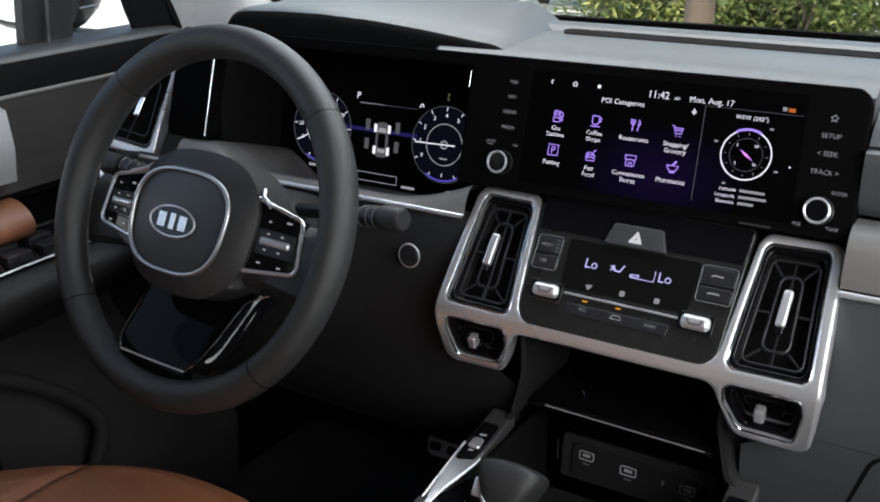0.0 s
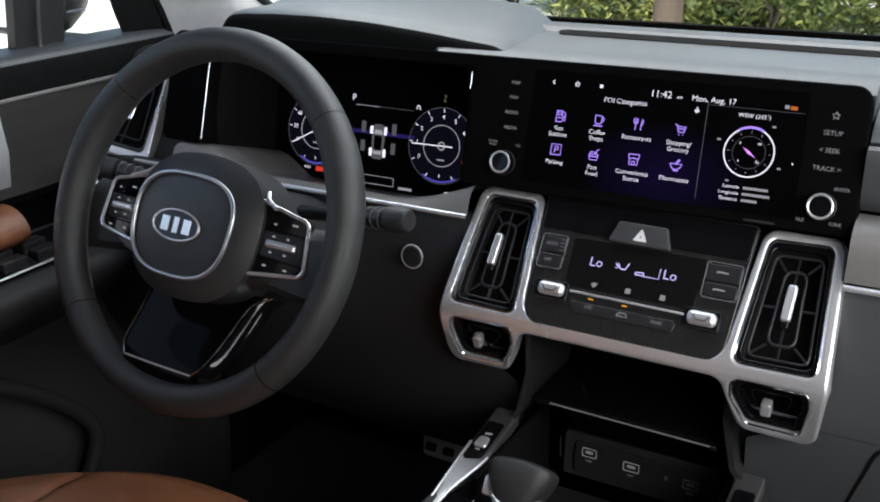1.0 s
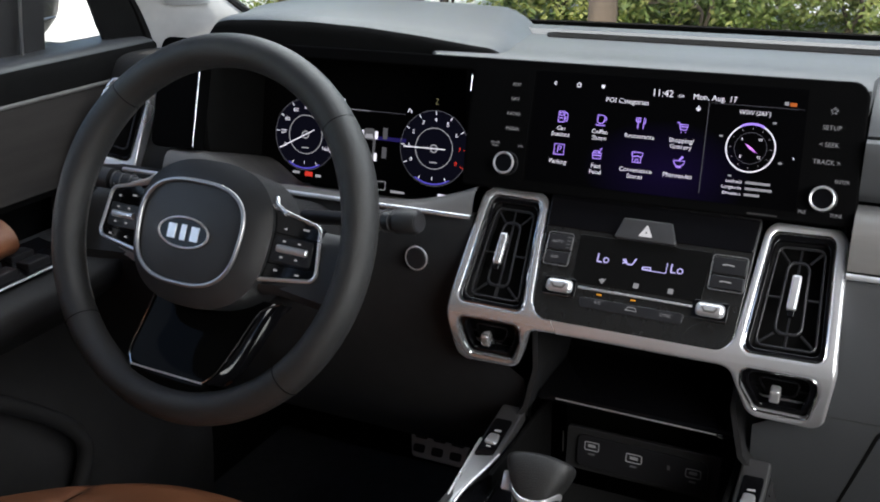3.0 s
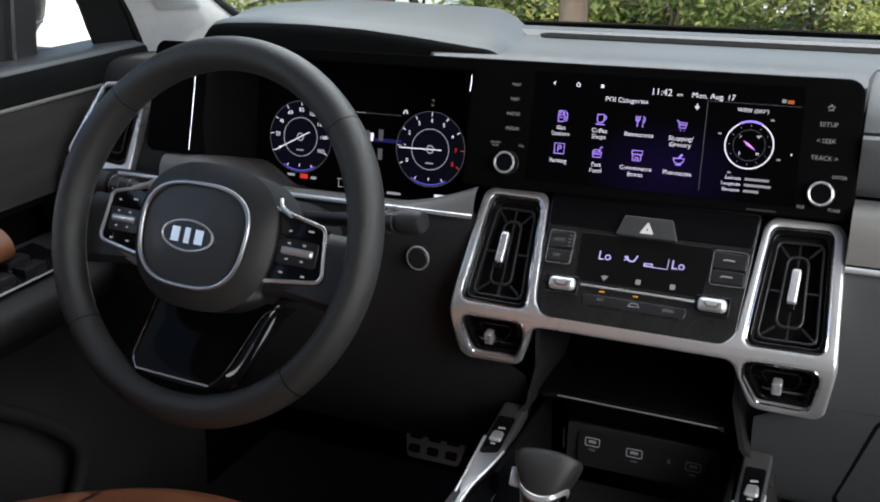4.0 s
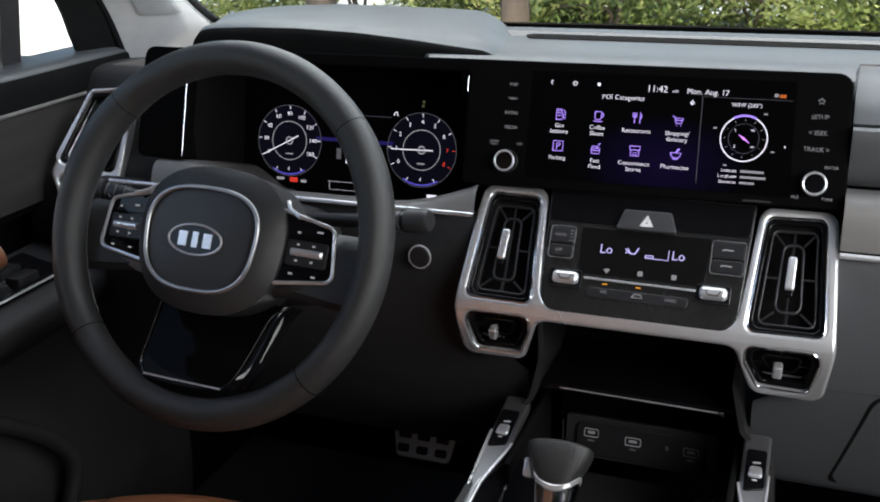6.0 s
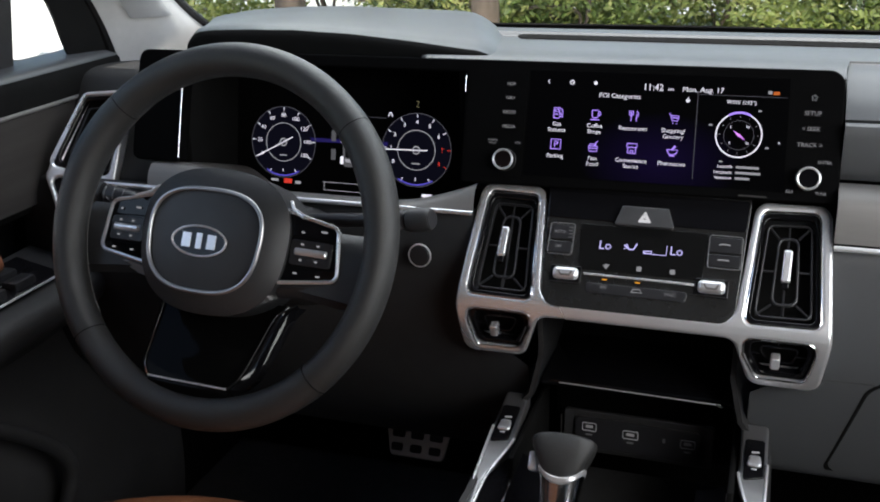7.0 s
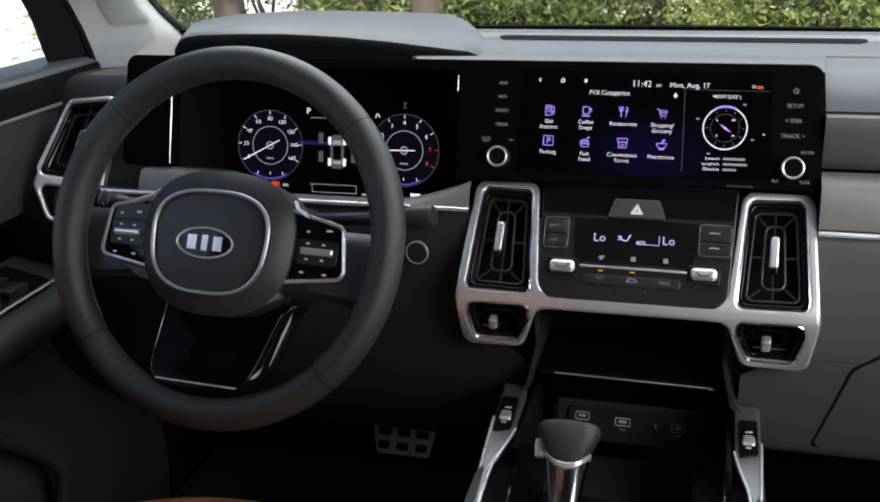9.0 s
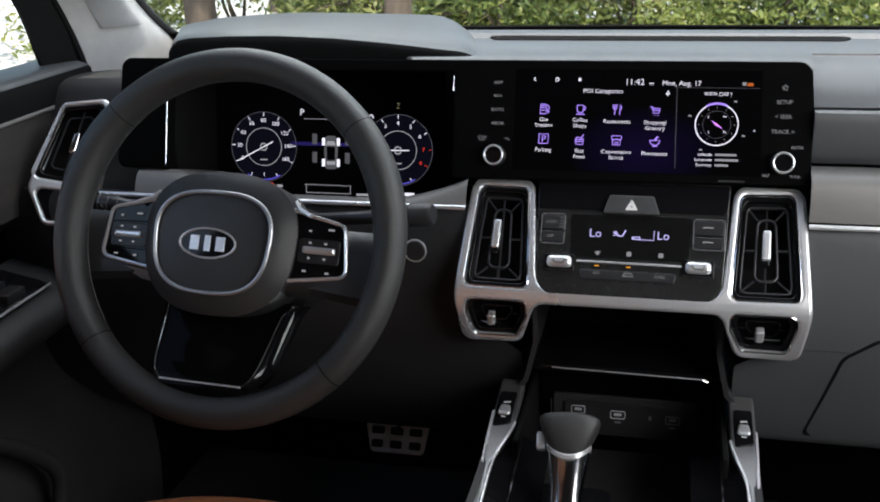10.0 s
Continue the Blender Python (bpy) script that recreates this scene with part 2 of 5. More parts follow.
# ---- car body around the cabin ----
floor = part("floor", box(-0.80, 0.80, -1.9, 1.45, 0.48, 0.56, 0.01), CARPET, None)
tagged(floor, "black carpeted car floor in deep shade", "floor", kind="structure")
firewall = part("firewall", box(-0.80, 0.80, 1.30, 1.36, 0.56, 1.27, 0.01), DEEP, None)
tagged(firewall, "black bulkhead behind the dashboard and pedals", "wall", kind="structure")
ceiling = part("ceiling", loft([[(x, y, 1.77 + 0.03 * (1 - (x / 0.7) ** 2) - (0.10 * max(0, y - 0.2) ** 2)) for x in np.linspace(-0.66, 0.66, 9)] for y in np.linspace(0.58, -1.95, 12)], thick=0.03), LINER, None)
tagged(ceiling, "black fabric roof lining over the cabin", "ceiling", kind="structure")
wall_right = part("wall_right", box(0.74, 0.80, -1.9, 1.25, 0.5, 1.28, 0.01), HARD, None)
tagged(wall_right, "dark door trim on the passenger side", "wall", kind="structure")
wall_rear = part("wall_rear", box(-0.80, 0.80, -1.96, -1.88, 0.5, 1.25, 0.01), HARD, None)
tagged(wall_rear, "dark tailgate trim at the back", "wall", kind="structure")
wall_left = part("wall_left", box(-0.82, -0.76, -1.9, 0.18, 0.5, 1.28, 0.01), HARD, None)
tagged(wall_left, "dark rear door trim on the driver side", "wall", kind="structure")
for k, (x, y) in enumerate(((-0.74, -0.06), (0.74, -0.28), (-0.72, -1.85), (0.72, -1.85))):
    ob = part("pillar_%d" % (k + 1), loft([[(x * s + dx, y + dy, z) for dx, dy in ((-0.03, -0.14), (0.03, -0.14), (0.03, 0.14), (-0.03, 0.14))] for z, s in ((1.25, 1.0), (1.5, 0.96), (1.78, 0.88))], True, True), LINER, None)
    tagged(ob, "black trimmed roof pillar", "pillar", kind="structure")

for nm, x0, x1, y0, y1 in (("window_rear_left", -0.745, -0.66, -1.85, -0.28), ("window_rear_right", 0.745, 0.66, -1.85, -0.28)):
    w = part(nm, loft([[(x0 + (x1 - x0) * f, y, 1.27 + 0.5 * f) for y in (y0, (y0 + y1) / 2, y1)] for f in (0, 0.5, 1)], thick=0.004), TINTED, None)
    w.visible_shadow = False
    tagged(w, "dark privacy glass of a rear side window", "window", kind="structure")
w = part("window_back", loft([[(x, -1.92 + 0.1 * f, 1.24 + 0.53 * f) for x in (-0.68, 0, 0.68)] for f in (0, 0.5, 1)], thick=0.004), TINTED, None)
w.visible_shadow = False
tagged(w, "dark privacy glass of the tailgate", "window", kind="structure")
w = part("window_front_right", loft([[(0.745 - 0.085 * f, y, 1.27 + 0.5 * f) for y in (-0.26, 0.3, 0.95 - 0.4 * f)] for f in (0, 0.5, 1)], thick=0.004), CLEAR, None)
w.visible_shadow = False
tagged(w, "clear side window of the passenger door", "window", kind="structure")
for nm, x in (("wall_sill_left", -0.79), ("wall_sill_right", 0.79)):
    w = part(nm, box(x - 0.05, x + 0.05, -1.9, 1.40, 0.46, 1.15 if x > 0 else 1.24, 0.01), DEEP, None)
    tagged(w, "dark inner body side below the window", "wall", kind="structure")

# ---- dashboard ----
dash = thing("dashboard", (0, 1.0, 0.8), "dark grey soft-touch dashboard with grey trim and slim chrome strip", "dashboard")


def top_row(x):
    f = min(1.0, max(0.0, (-0.555 - x) / 0.06))
    drop = 0.020 * max(0.0, (x - 0.45) / 0.3) ** 2 + 0.034 * f * f * (3 - 2 * f)
    g = min(1.0, max(0.0, (-0.255 - x) / 0.03))
    h = min(1.0, max(0.0, (x - 0.168) / 0.004))
    return [(x, y + h * max(0.0, 0.972 + 0.1 * (y - 0.912) - y) + g * max(0.0, 1.03 - y) * (1.0 - 0.5 * (y - 0.912) / 0.118), z - drop - 0.004 * g) for y, z in ((0.912, 1.304 if x < -0.18 or x > 0.17 else 1.285), (0.913, 1.306), (0.925, 1.3125), (1.00, 1.3135), (1.09, 1.310), (1.118, 1.308), (1.124, 1.3135), (1.16, 1.3130), (1.20, 1.306), (1.235, 1.297), (1.27, 1.282))]


part("top_pad", loft([top_row(x) for x in sorted([*np.linspace(-0.74, 0.76, 61), 0.1675, 0.1725])]), SOFT, dash)
part("defroster_slot", plate([rounded([(-0.178, 1.082), (0.218, 1.076), (0.236, 1.108), (-0.192, 1.114)], 0.010)], 0.002, 0.0005), DEEP, dash, "black defroster slot", Matrix.Translation((0, 0, 1.3120)))
for k in range(3):
    part("defroster_slat", tube([(-0.174, 1.089 + 0.008 * k, 1.3116), (0.218, 1.084 + 0.008 * k, 1.3116)], 0.0010), DEEP, dash)

LIPX = (-0.5335, -0.531, -0.527, -0.519, -0.505, -0.46, -0.40, -0.333, -0.268, -0.205, -0.165, -0.14)
LIPZ = (1.316, 1.321, 1.3255, 1.3285, 1.3305, 1.3325, 1.333, 1.3305, 1.3250, 1.3180, 1.3150, 1.3145)
TOPX = (-0.64, -0.625, -0.60, -0.55, -0.50, -0.443, -0.309, -0.245, -0.222, -0.205, -0.185, -0.14)
TOPZ = (1.300, 1.310, 1.3195, 1.329, 1.333, 1.3355, 1.3325, 1.3300, 1.329, 1.328, 1.3265, 1.323)


def hood_row(x):
    """Black front and grey top of the hood, which spreads outwards towards the windscreen."""
    spread = 0.45 * min(1.0, max(0.0, (-0.35 - x) / 0.18))
    zl = float(np.mean(np.interp(x + np.linspace(-0.003, 0.003, 5), LIPX, LIPZ)))
    zt = float(np.mean(np.interp(x - spread * 0.16 + np.linspace(-0.010, 0.010, 7), TOPX, TOPZ)))
    front = [(x, 0.936, 1.296), (x, 0.937, zl - 0.008), (x, 0.9385, zl - 0.0025), (x, 0.942, zl + 0.0005)]
    top = [(x, 0.942, zl + 0.0005), (x, 0.955, zl + 0.0030), (x, 0.985, 0.7 * zl + 0.3 * zt + 0.0035), (x, 1.03, 0.45 * zl + 0.55 * zt + 0.002), (x, 1.10, zt), (x, 1.17, zt - 0.001), (x, 1.215, zt - 0.008), (x, 1.25, zt - 0.024), (x, 1.27, 1.285)]
    both = []
    for pts, n in ((front, 10), (top, 28)):
        row = []
        for p in resample(smooth_curve(pts, 34), n):
            f = min(1.0, max(0.0, (x + 0.33 * (p.y - 0.93) + 0.192) / 0.070))
            row.append(p - Vector((spread * max(0.0, p.y - 0.945), 0, 0.050 * f * f)))
        both.append(row)
    return both


def resample(pts, n):
    d = [0.0]
    for p, q in zip(pts, pts[1:]):
        d.append(d[-1] + (q - p).length)
    ts = np.linspace(0, d[-1], n)
    return [Vector([float(np.interp(t, d, [p[c] for p in pts])) for c in range(3)]) for t in ts]


HOODX = np.concatenate([np.linspace(-0.5335, -0.50, 14), np.linspace(-0.49, -0.25, 20), np.linspace(-0.244, -0.14, 27)])
HOOD = [hood_row(x) for x in HOODX]
side = [Vector((p.x - 0.001, p.y, 1.285)) for p in HOOD[0][1]]
part("cluster_hood", loft([side] + [r[1] for r in HOOD]), SOFT, dash, "dark grey hood over the instruments")
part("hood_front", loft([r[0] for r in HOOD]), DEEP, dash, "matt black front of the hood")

# passenger side face
RIGHT = [(0.980, 1.3120), (0.945, 1.3045), (0.915, 1.2885), (0.897, 1.272)]
part("upper_pad", loft([[(x, p[0] + 0.06 * max(0, x - 0.45) ** 2, p[1]) for p in smooth_curve([(a, b, 0) for a, b in RIGHT], 12)] for x in np.linspace(0.1695, 0.75, 30)], thick=0.004), SOFT, dash)
part("middle_pad", loft([[(x, p[0], p[1]) for p in smooth_curve([(0.894, 1.270, 0), (0.884, 1.268, 0), (0.882, 1.25, 0), (0.884, 1.228, 0), (0.893, 1.217, 0)], 14)] for x in np.linspace(0.1695, 0.75, 24)], thick=0.004), SOFT, dash)
part("trim_panel", loft([[(x, p[0], p[1]) for p in smooth_curve([(0.893, 1.214, 0), (0.873, 1.213, 0), (0.861, 1.205, 0), (0.855, 1.185, 0), (0.853, 1.168, 0)], 16)] for x in np.linspace(0.1695, 0.75, 24)], thick=0.004), GREYTRIM, dash, "grey open-pore wood trim")
part("chrome_strip", loft([[(x, 0.853 + 0.0 * a - 0.0028 * math.cos(a), 1.1635 + 0.0028 * math.sin(a)) for a in np.linspace(-1.5, 1.5, 8)] for x in np.linspace(0.1695, 0.75, 6)]), SILVER, dash, "slim satin chrome strip")
LOW = [(0.872, 1.160, 0), (0.861, 1.157, 0), (0.853, 1.12, 0), (0.846, 1.07, 0), (0.845, 1.03, 0), (0.852, 0.98, 0), (0.862, 0.935, 0), (0.875, 0.915, 0), (0.92, 0.905, 0), (1.05, 0.90, 0)]


def pad_start(z):
    """Where the face beside the vent surround begins."""
    return 0.170 - 0.060 * min(1.0, max(0.0, (1.045 - z) / 0.03))


part("lower_pad", loft([[(pad_start(p[1]) + (0.75 - pad_start(p[1])) * f, p[0], p[1]) for f in np.linspace(0, 1, 24)] for p in smooth_curve(LOW, 34)]), SOFT, dash)
glove = [(0.244, 1.053, 0.02), (0.72, 1.059, 0.02), (0.72, 0.925), (0.182, 0.925), (0.2115, 1.030, 0.02)]


def low_face(me, off=0.0):
    """Bends a flat plate in x, z over the lower face of the dashboard."""
    ps = smooth_curve(LOW[:8], 60)
    zs, ys = [p[1] for p in ps][::-1], [p[0] for p in ps][::-1]
    for v in me.vertices:
        v.co = (v.co.x, float(np.interp(v.co.y, zs, ys)) - v.co.z - off, v.co.y)
    return me


part("glove_box_gap", low_face(plate([rounded(glove, 0.01), rounded(scaled(glove, 0.984, 0.948), 0.01)], 0.002, 0.0003), 0.0006), DEEP, dash, "dark gap round the glove box")
part("seam", low_face(tube([(x, 1.036 + 0.006 * (x - 0.15), 0) for x in np.linspace(0.16, 0.222, 8)], 0.0006)), HARD, dash)

# driver side face


def trim_rise(x):
    return 0.026 * max(0.0, (x + 0.262) / 0.08) ** 1.6 + 0.030 * (lambda f: f * f * (3 - 2 * f))(min(1.0, max(0.0, (-0.445 - x) / 0.065)))


part("driver_trim", loft([[(x, p[0], p[1]) for p in smooth_curve([(1.012, 1.124 + trim_rise(x), 0), (0.95, 1.143 + trim_rise(x), 0), (0.90, 1.160 + trim_rise(x) * 0.9, 0), (0.872, 1.1705 + trim_rise(x) * 0.75, 0), (0.860, 1.1720 + trim_rise(x) * 0.5, 0), (0.853, 1.1705, 0)], 20)] for x in np.linspace(-0.550, -0.1695, 40)]), GREYTRIM, dash, "grey wood trim under the instruments")
part("chrome_strip", loft([[(x, 0.852 - 0.0026 * math.cos(a), 1.1690 + 0.0026 * math.sin(a)) for a in np.linspace(-1.5, 1.5, 8)] for x in np.linspace(-0.605, -0.1695, 6)]), SILVER, dash, "slim satin chrome strip")
LOWD = [(0.872, 1.168, 0), (0.860, 1.164, 0), (0.846, 1.13, 0), (0.842, 1.08, 0), (0.846, 1.02, 0), (0.88, 0.93, 0), (0.96, 0.84, 0)]
part("knee_panel", loft([[(-pad_start(p[1]) - (0.72 - pad_start(p[1])) * f, p[0], p[1]) for f in np.linspace(0, 1, 24)] for p in smooth_curve(LOWD, 30)]), KNEE, dash, "black lower knee panel")
part("corner_pad", loft([[(x, p[0], p[1]) for p in smooth_curve([(1.06, 1.274, 0), (1.00, 1.278, 0), (0.962, 1.275, 0), (0.945, 1.258, 0), (0.910, 1.19, 0), (0.890, 1.160, 0), (0.878, 1.11, 0)], 22)] for x in np.linspace(-0.715, -0.555, 14)]), RUBBER, dash)
# binnacle lining in near-black: the shade under the hood is in its colour
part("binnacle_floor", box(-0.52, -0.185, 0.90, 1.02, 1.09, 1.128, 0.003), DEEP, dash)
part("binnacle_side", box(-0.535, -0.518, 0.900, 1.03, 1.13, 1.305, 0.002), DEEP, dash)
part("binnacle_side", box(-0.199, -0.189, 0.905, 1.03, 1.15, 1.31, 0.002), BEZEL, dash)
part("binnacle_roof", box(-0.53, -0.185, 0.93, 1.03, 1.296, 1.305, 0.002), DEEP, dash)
part("centre_carrier", box(-0.165, 0.16, 0.905, 1.0, 1.09, 1.30, 0.004), DEEP, dash)

# start button
start = thing("start_button", (-0.222, 0.836, 1.125), "round black push button with a thin silver ring", "button")
ms = tilted(-0.2215, 0.8375, 1.1245, 0.12)
part("cap", disc(0.0108, 0.006, 0.0015), BUTTON, start, "", ms @ Matrix.Translation((0, 0, 0.003)))
part("ring", ring(0.0117, 0.0008), SILVER, start, "thin silver ring", ms @ Matrix.Translation((0, 0, 0.0015)))

# ---- wide display panel ----
SL = 0.31
SC = math.sqrt(1 + SL * SL)


def sl(x, z):
    return (x, (z - 1.255) * SC)


ORG = (0, 0.872 + SL * (1.255 - 1.204), 1.255)
MS = tilted(*ORG, SL)
display = thing("infotainment_display", ORG, "wide glossy black touch screen panel with purple menu icons", "display", m=MS)


def on_display(lift=0.0):
    return MS @ Matrix.Translation((0, 0, lift))


outline = [(*sl(-0.575, 1.314), 0.012), (*sl(0.1665, 1.3145), 0.014), (*sl(0.1705, 1.199), 0.006), (*sl(-0.188, 1.196), 0.004), (*sl(-0.190, 1.302), 0.002), (*sl(-0.517, 1.302), 0.002), (*sl(-0.517, 1.196), 0.004), (*sl(-0.578, 1.196), 0.01)]
part("panel", plate([rounded(outline)], 0.020, 0.0020, 3), BEZEL, display, "", on_display())
part("edge_trim", tube([(*sl(-0.517, z), 0.001) for z in np.linspace(1.20, 1.30, 10)], 0.0009), CHROME, display, "thin chrome edge", on_display())
part("edge_trim", tube([(*sl(-0.1895, z), 0.0) for z in np.linspace(1.283, 1.298, 6)], 0.0006), CHROME, display, "thin chrome edge", on_display())
part("screen", plate([rounded([sl(-0.1225, 1.3055), sl(0.1195, 1.3055), sl(0.1225, 1.207), sl(-0.1225, 1.207)], 0.001, 0)], 0.0006, 0.0001), SCREEN, display, "lit screen with a dark purple background", on_display(0.0006))
part("key_panel", plate([rounded([sl(-0.187, 1.3065), sl(-0.1255, 1.3065), sl(-0.1255, 1.2035), sl(-0.184, 1.2035)], 0.003, 0)], 0.0008, 0.0002), BEZEL, display, "", on_display(0.0006))
part("divider", plate([[sl(0.0385, 1.290), sl(0.0390, 1.290), sl(0.0405, 1.213), sl(0.0400, 1.213)]], 0.0002, 0.00002), FAINT_GLOW, display, "", on_display(0.0010))
part("header_line", plate([[sl(0.040, 1.2892), sl(0.118, 1.2892), sl(0.118, 1.2889), sl(0.040, 1.2889)]], 0.0002, 0.00002), FAINT_GLOW, display, "", on_display(0.0010))


def label_on(text, x, z, size, material=W_GLOW, align="CENTER", lift=0.0011):
    me = words(text, size, align)
    me.transform(Matrix.Translation((*sl(x, z), 0)))
    return part("lettering", me, material, display, "", on_display(lift), smooth=False)


def bar_on(x, z, w, h, material=W_GLOW, lift=0.0011):
    a, b = sl(x, z)
    return part("text_bar", plate([[(a - w / 2, b - h / 2), (a + w / 2, b - h / 2), (a + w / 2, b + h / 2), (a - w / 2, b + h / 2)]], 0.0002, 0.00002), material, display, "", on_display(lift), smooth=False)


label_on("11:42", -0.003, 1.2935, 0.0088)
label_on("AM", 0.0135, 1.2922, 0.0036)
label_on("Mon, Aug. 17", 0.043, 1.2928, 0.0070)
label_on("POI Categories", -0.034, 1.2845, 0.0064)
label_on("WSW (243°)", 0.0785, 1.2832, 0.0050)
for text, x, z in (("Gas\nStations", -0.0930, 1.2535), ("Coffee\nShops", -0.0560, 1.2535), ("Restaurants", -0.0190, 1.2555), ("Shopping/\nGrocery", 0.0190, 1.2525), ("Parking", -0.0925, 1.2265), ("Fast\nFood", -0.0555, 1.2235), ("Convenience\nStores", -0.0185, 1.2235), ("Pharmacies", 0.0195, 1.2255)):
    label_on(text, x, z, 0.0057)
for text, z, w in (("Latitude", 1.2262, 0.0205), ("Longitude", 1.2212, 0.0225), ("Elevation", 1.2162, 0.0130)):
    label_on(text, 0.0755, z, 0.0042, W_GLOW, "RIGHT")
    bar_on(0.0785 + w / 2, z, w, 0.0022, DIM_GLOW)

ICONS = {
    "pump_icon": (-0.093, 1.2665, [[(-3, -4), (-3, 4), (1.5, 4), (1.5, -4), (-3, -4)], [(-2, 1), (0.6, 1), (0.6, 3), (-2, 3), (-2, 1)], [(1.5, 0), (2.6, 0), (2.6, -3), (3.8, -3), (3.8, 2), (2.4, 3.5)], [(-2, -1), (0.5, -1)]]),
    "cup_icon": (-0.0555, 1.2665, [[(-3, 3.5), (2, 3.5), (2, -1), (1, -2.4), (-2, -2.4), (-3, -1), (-3, 3.5)], [(2, 2.5), (3.6, 2), (3.4, 0), (2, -0.3)], [(-3.8, -3.8), (3, -3.8)]]),
    "cutlery_icon": (-0.019, 1.2670, [[(-2, -4), (-2, 0), (-3.4, 1), (-3.4, 4)], [(-2, 0), (-2, 4)], [(-2, 0), (-0.7, 1), (-0.7, 4)], [(2, -4), (2, 4), (3.2, 2.5), (3, 0), (2, -0.4)]]),
    "cart_icon": (0.0185, 1.2660, [[(-4, 3.6), (-2.6, 3.6), (-1.2, -1.4), (2.8, -1.4), (3.8, 2.4), (-2.2, 2.4)], [(-1.8, 0.9), (3.2, 0.9)], [(-0.8, -3.2), (-0.2, -3.2)], [(2, -3.2), (2.6, -3.2)]]),
    "parking_icon": (-0.0925, 1.2375, [[(-3.8, -3.8), (-3.8, 3.8), (3.8, 3.8), (3.8, -3.8), (-3.8, -3.8)], [(-1, -2.4), (-1, 2.2), (1, 2.2), (1.6, 1.2), (1, 0), (-1, 0)]]),
    "takeaway_icon": (-0.0555, 1.2375, [[(-3.6, 0), (3.2, 0), (2.6, -4), (-3, -4), (-3.6, 0)], [(-3, 0), (-2.6, 1.6), (0.6, 1.6), (1, 0)], [(1.4, 0), (2, 3), (3.4, 4)], [(-3.3, -1.6), (2.8, -1.6)]]),
    "shop_icon": (-0.0185, 1.2375, [[(-3, 0.5), (-3, -3.8), (3, -3.8), (3, 0.5)], [(-3.8, 3.6), (3.8, 3.6), (3.8, 1), (2, 0.4), (0, 1), (-2, 0.4), (-3.8, 1), (-3.8, 3.6)], [(-1, -3.8), (-1, -1.4), (1, -1.4), (1, -3.8)]]),
    "mortar_icon": (0.0195, 1.2375, [[(-4, 0.6), (4, 0.6), (3, -2), (1, -3.2), (-1, -3.2), (-3, -2), (-4, 0.6)], [(-2, -4), (2, -4)], [(-0.5, 0.6), (1.8, 4)], [(0.2, 0.8), (2.6, 3.6)]]),
}
for nm, (x, z, lines) in ICONS.items():
    a, b = sl(x, z)
    part(nm, joined([tube([(a + 0.00125 * p, b + 0.00125 * q, 0) for p, q in ln], 0.00052, res=0) for ln in lines]), P_GLOW, display, "", on_display(0.0011), smooth=False)
SMALL = {
    "back_icon": (-0.104, 1.2955, [[(1, 2), (-1, 0), (1, -2)]]),
    "home_icon": (-0.081, 1.2955, [[(-2.4, 0), (0, 2.2), (2.4, 0)], [(-1.6, 0), (-1.6, -2), (1.6, -2), (1.6, 0)]]),
    "menu_icon": (-0.058, 1.2955, [[(-1.6, 1.2), (1.6, 1.2)], [(-1.6, 0), (1.6, 0)], [(-1.6, -1.2), (1.6, -1.2)]]),
    "mic_icon": (0.030, 1.2835, [[(0, -3), (0, -1.6), (-1.6, -1), (-1.6, 0.6)], [(0, -1.6), (1.6, -1), (1.6, 0.6)], [(0, -0.6), (0, 2.8)]]),
    "arrow_icon": (0.1145, 1.2495, [[(-0.4, 0.8), (0.5, 0), (-0.4, -0.8)]]),
}
for nm, (x, z, lines) in SMALL.items():
    a, b = sl(x, z)
    part(nm, joined([tube([(a + 0.0009 * p, b + 0.0009 * q, 0) for p, q in ln], 0.0005, res=0) for ln in lines]), W_GLOW, display, "", on_display(0.0011), smooth=False)
bar_on(0.103, 1.293, 0.0035, 0.0030, DIM_GLOW)
bar_on(0.1085, 1.2925, 0.0055, 0.0030, glow("screen_orange", (0.9, 0.22, 0.05), 0.35))
a, b = sl(0.0785, 1.2545)
part("compass_ring", ring(0.0205, 0.0006), W_GLOW, display, "white compass ring", on_display(0.0011) @ Matrix.Translation((a, b, 0)))
part("compass_inner", ring(0.0135, 0.0002), FAINT_GLOW, display, "", on_display(0.0011) @ Matrix.Translation((a, b, 0)))
part("compass_arc", tube([(a + 0.0208 * math.cos(t), b + 0.0208 * math.sin(t), 0) for t in np.linspace(1.1, 2.1, 14)], 0.0010, res=1), P_GLOW, display, "", on_display(0.0012))
part("compass_needle", plate([[(a - 0.0055, b + 0.0042), (a + 0.0008, b + 0.0008), (a + 0.0060, b - 0.0042), (a - 0.0008, b - 0.0008)]], 0.0002, 0.00002), glow("needle_magenta", (0.7, 0.25, 0.95), 0.9), display, "", on_display(0.0012), smooth=False)
for k in range(12):
    t = k * math.pi / 6
    bar = plate([[(-0.0002, -0.0009), (0.0002, -0.0009), (0.0002, 0.0009), (-0.0002, 0.0009)]], 0.0001, 0.00001)
    part("compass_tick", bar, DIM_GLOW, display, "", on_display(0.0011) @ Matrix.Translation((a + 0.017 * math.cos(t), b + 0.017 * math.sin(t), 0)) @ pose(0, 0, 0, 0, 0, math.degrees(t) - 90), smooth=False)
for text, t in (("N", -0.75), ("S", 2.4), ("W", 0.8), ("E", 3.95)):
    label_on(text, 0.0785 + 0.0108 * math.cos(t), 1.2545 + 0.0102 * math.sin(t), 0.0036)
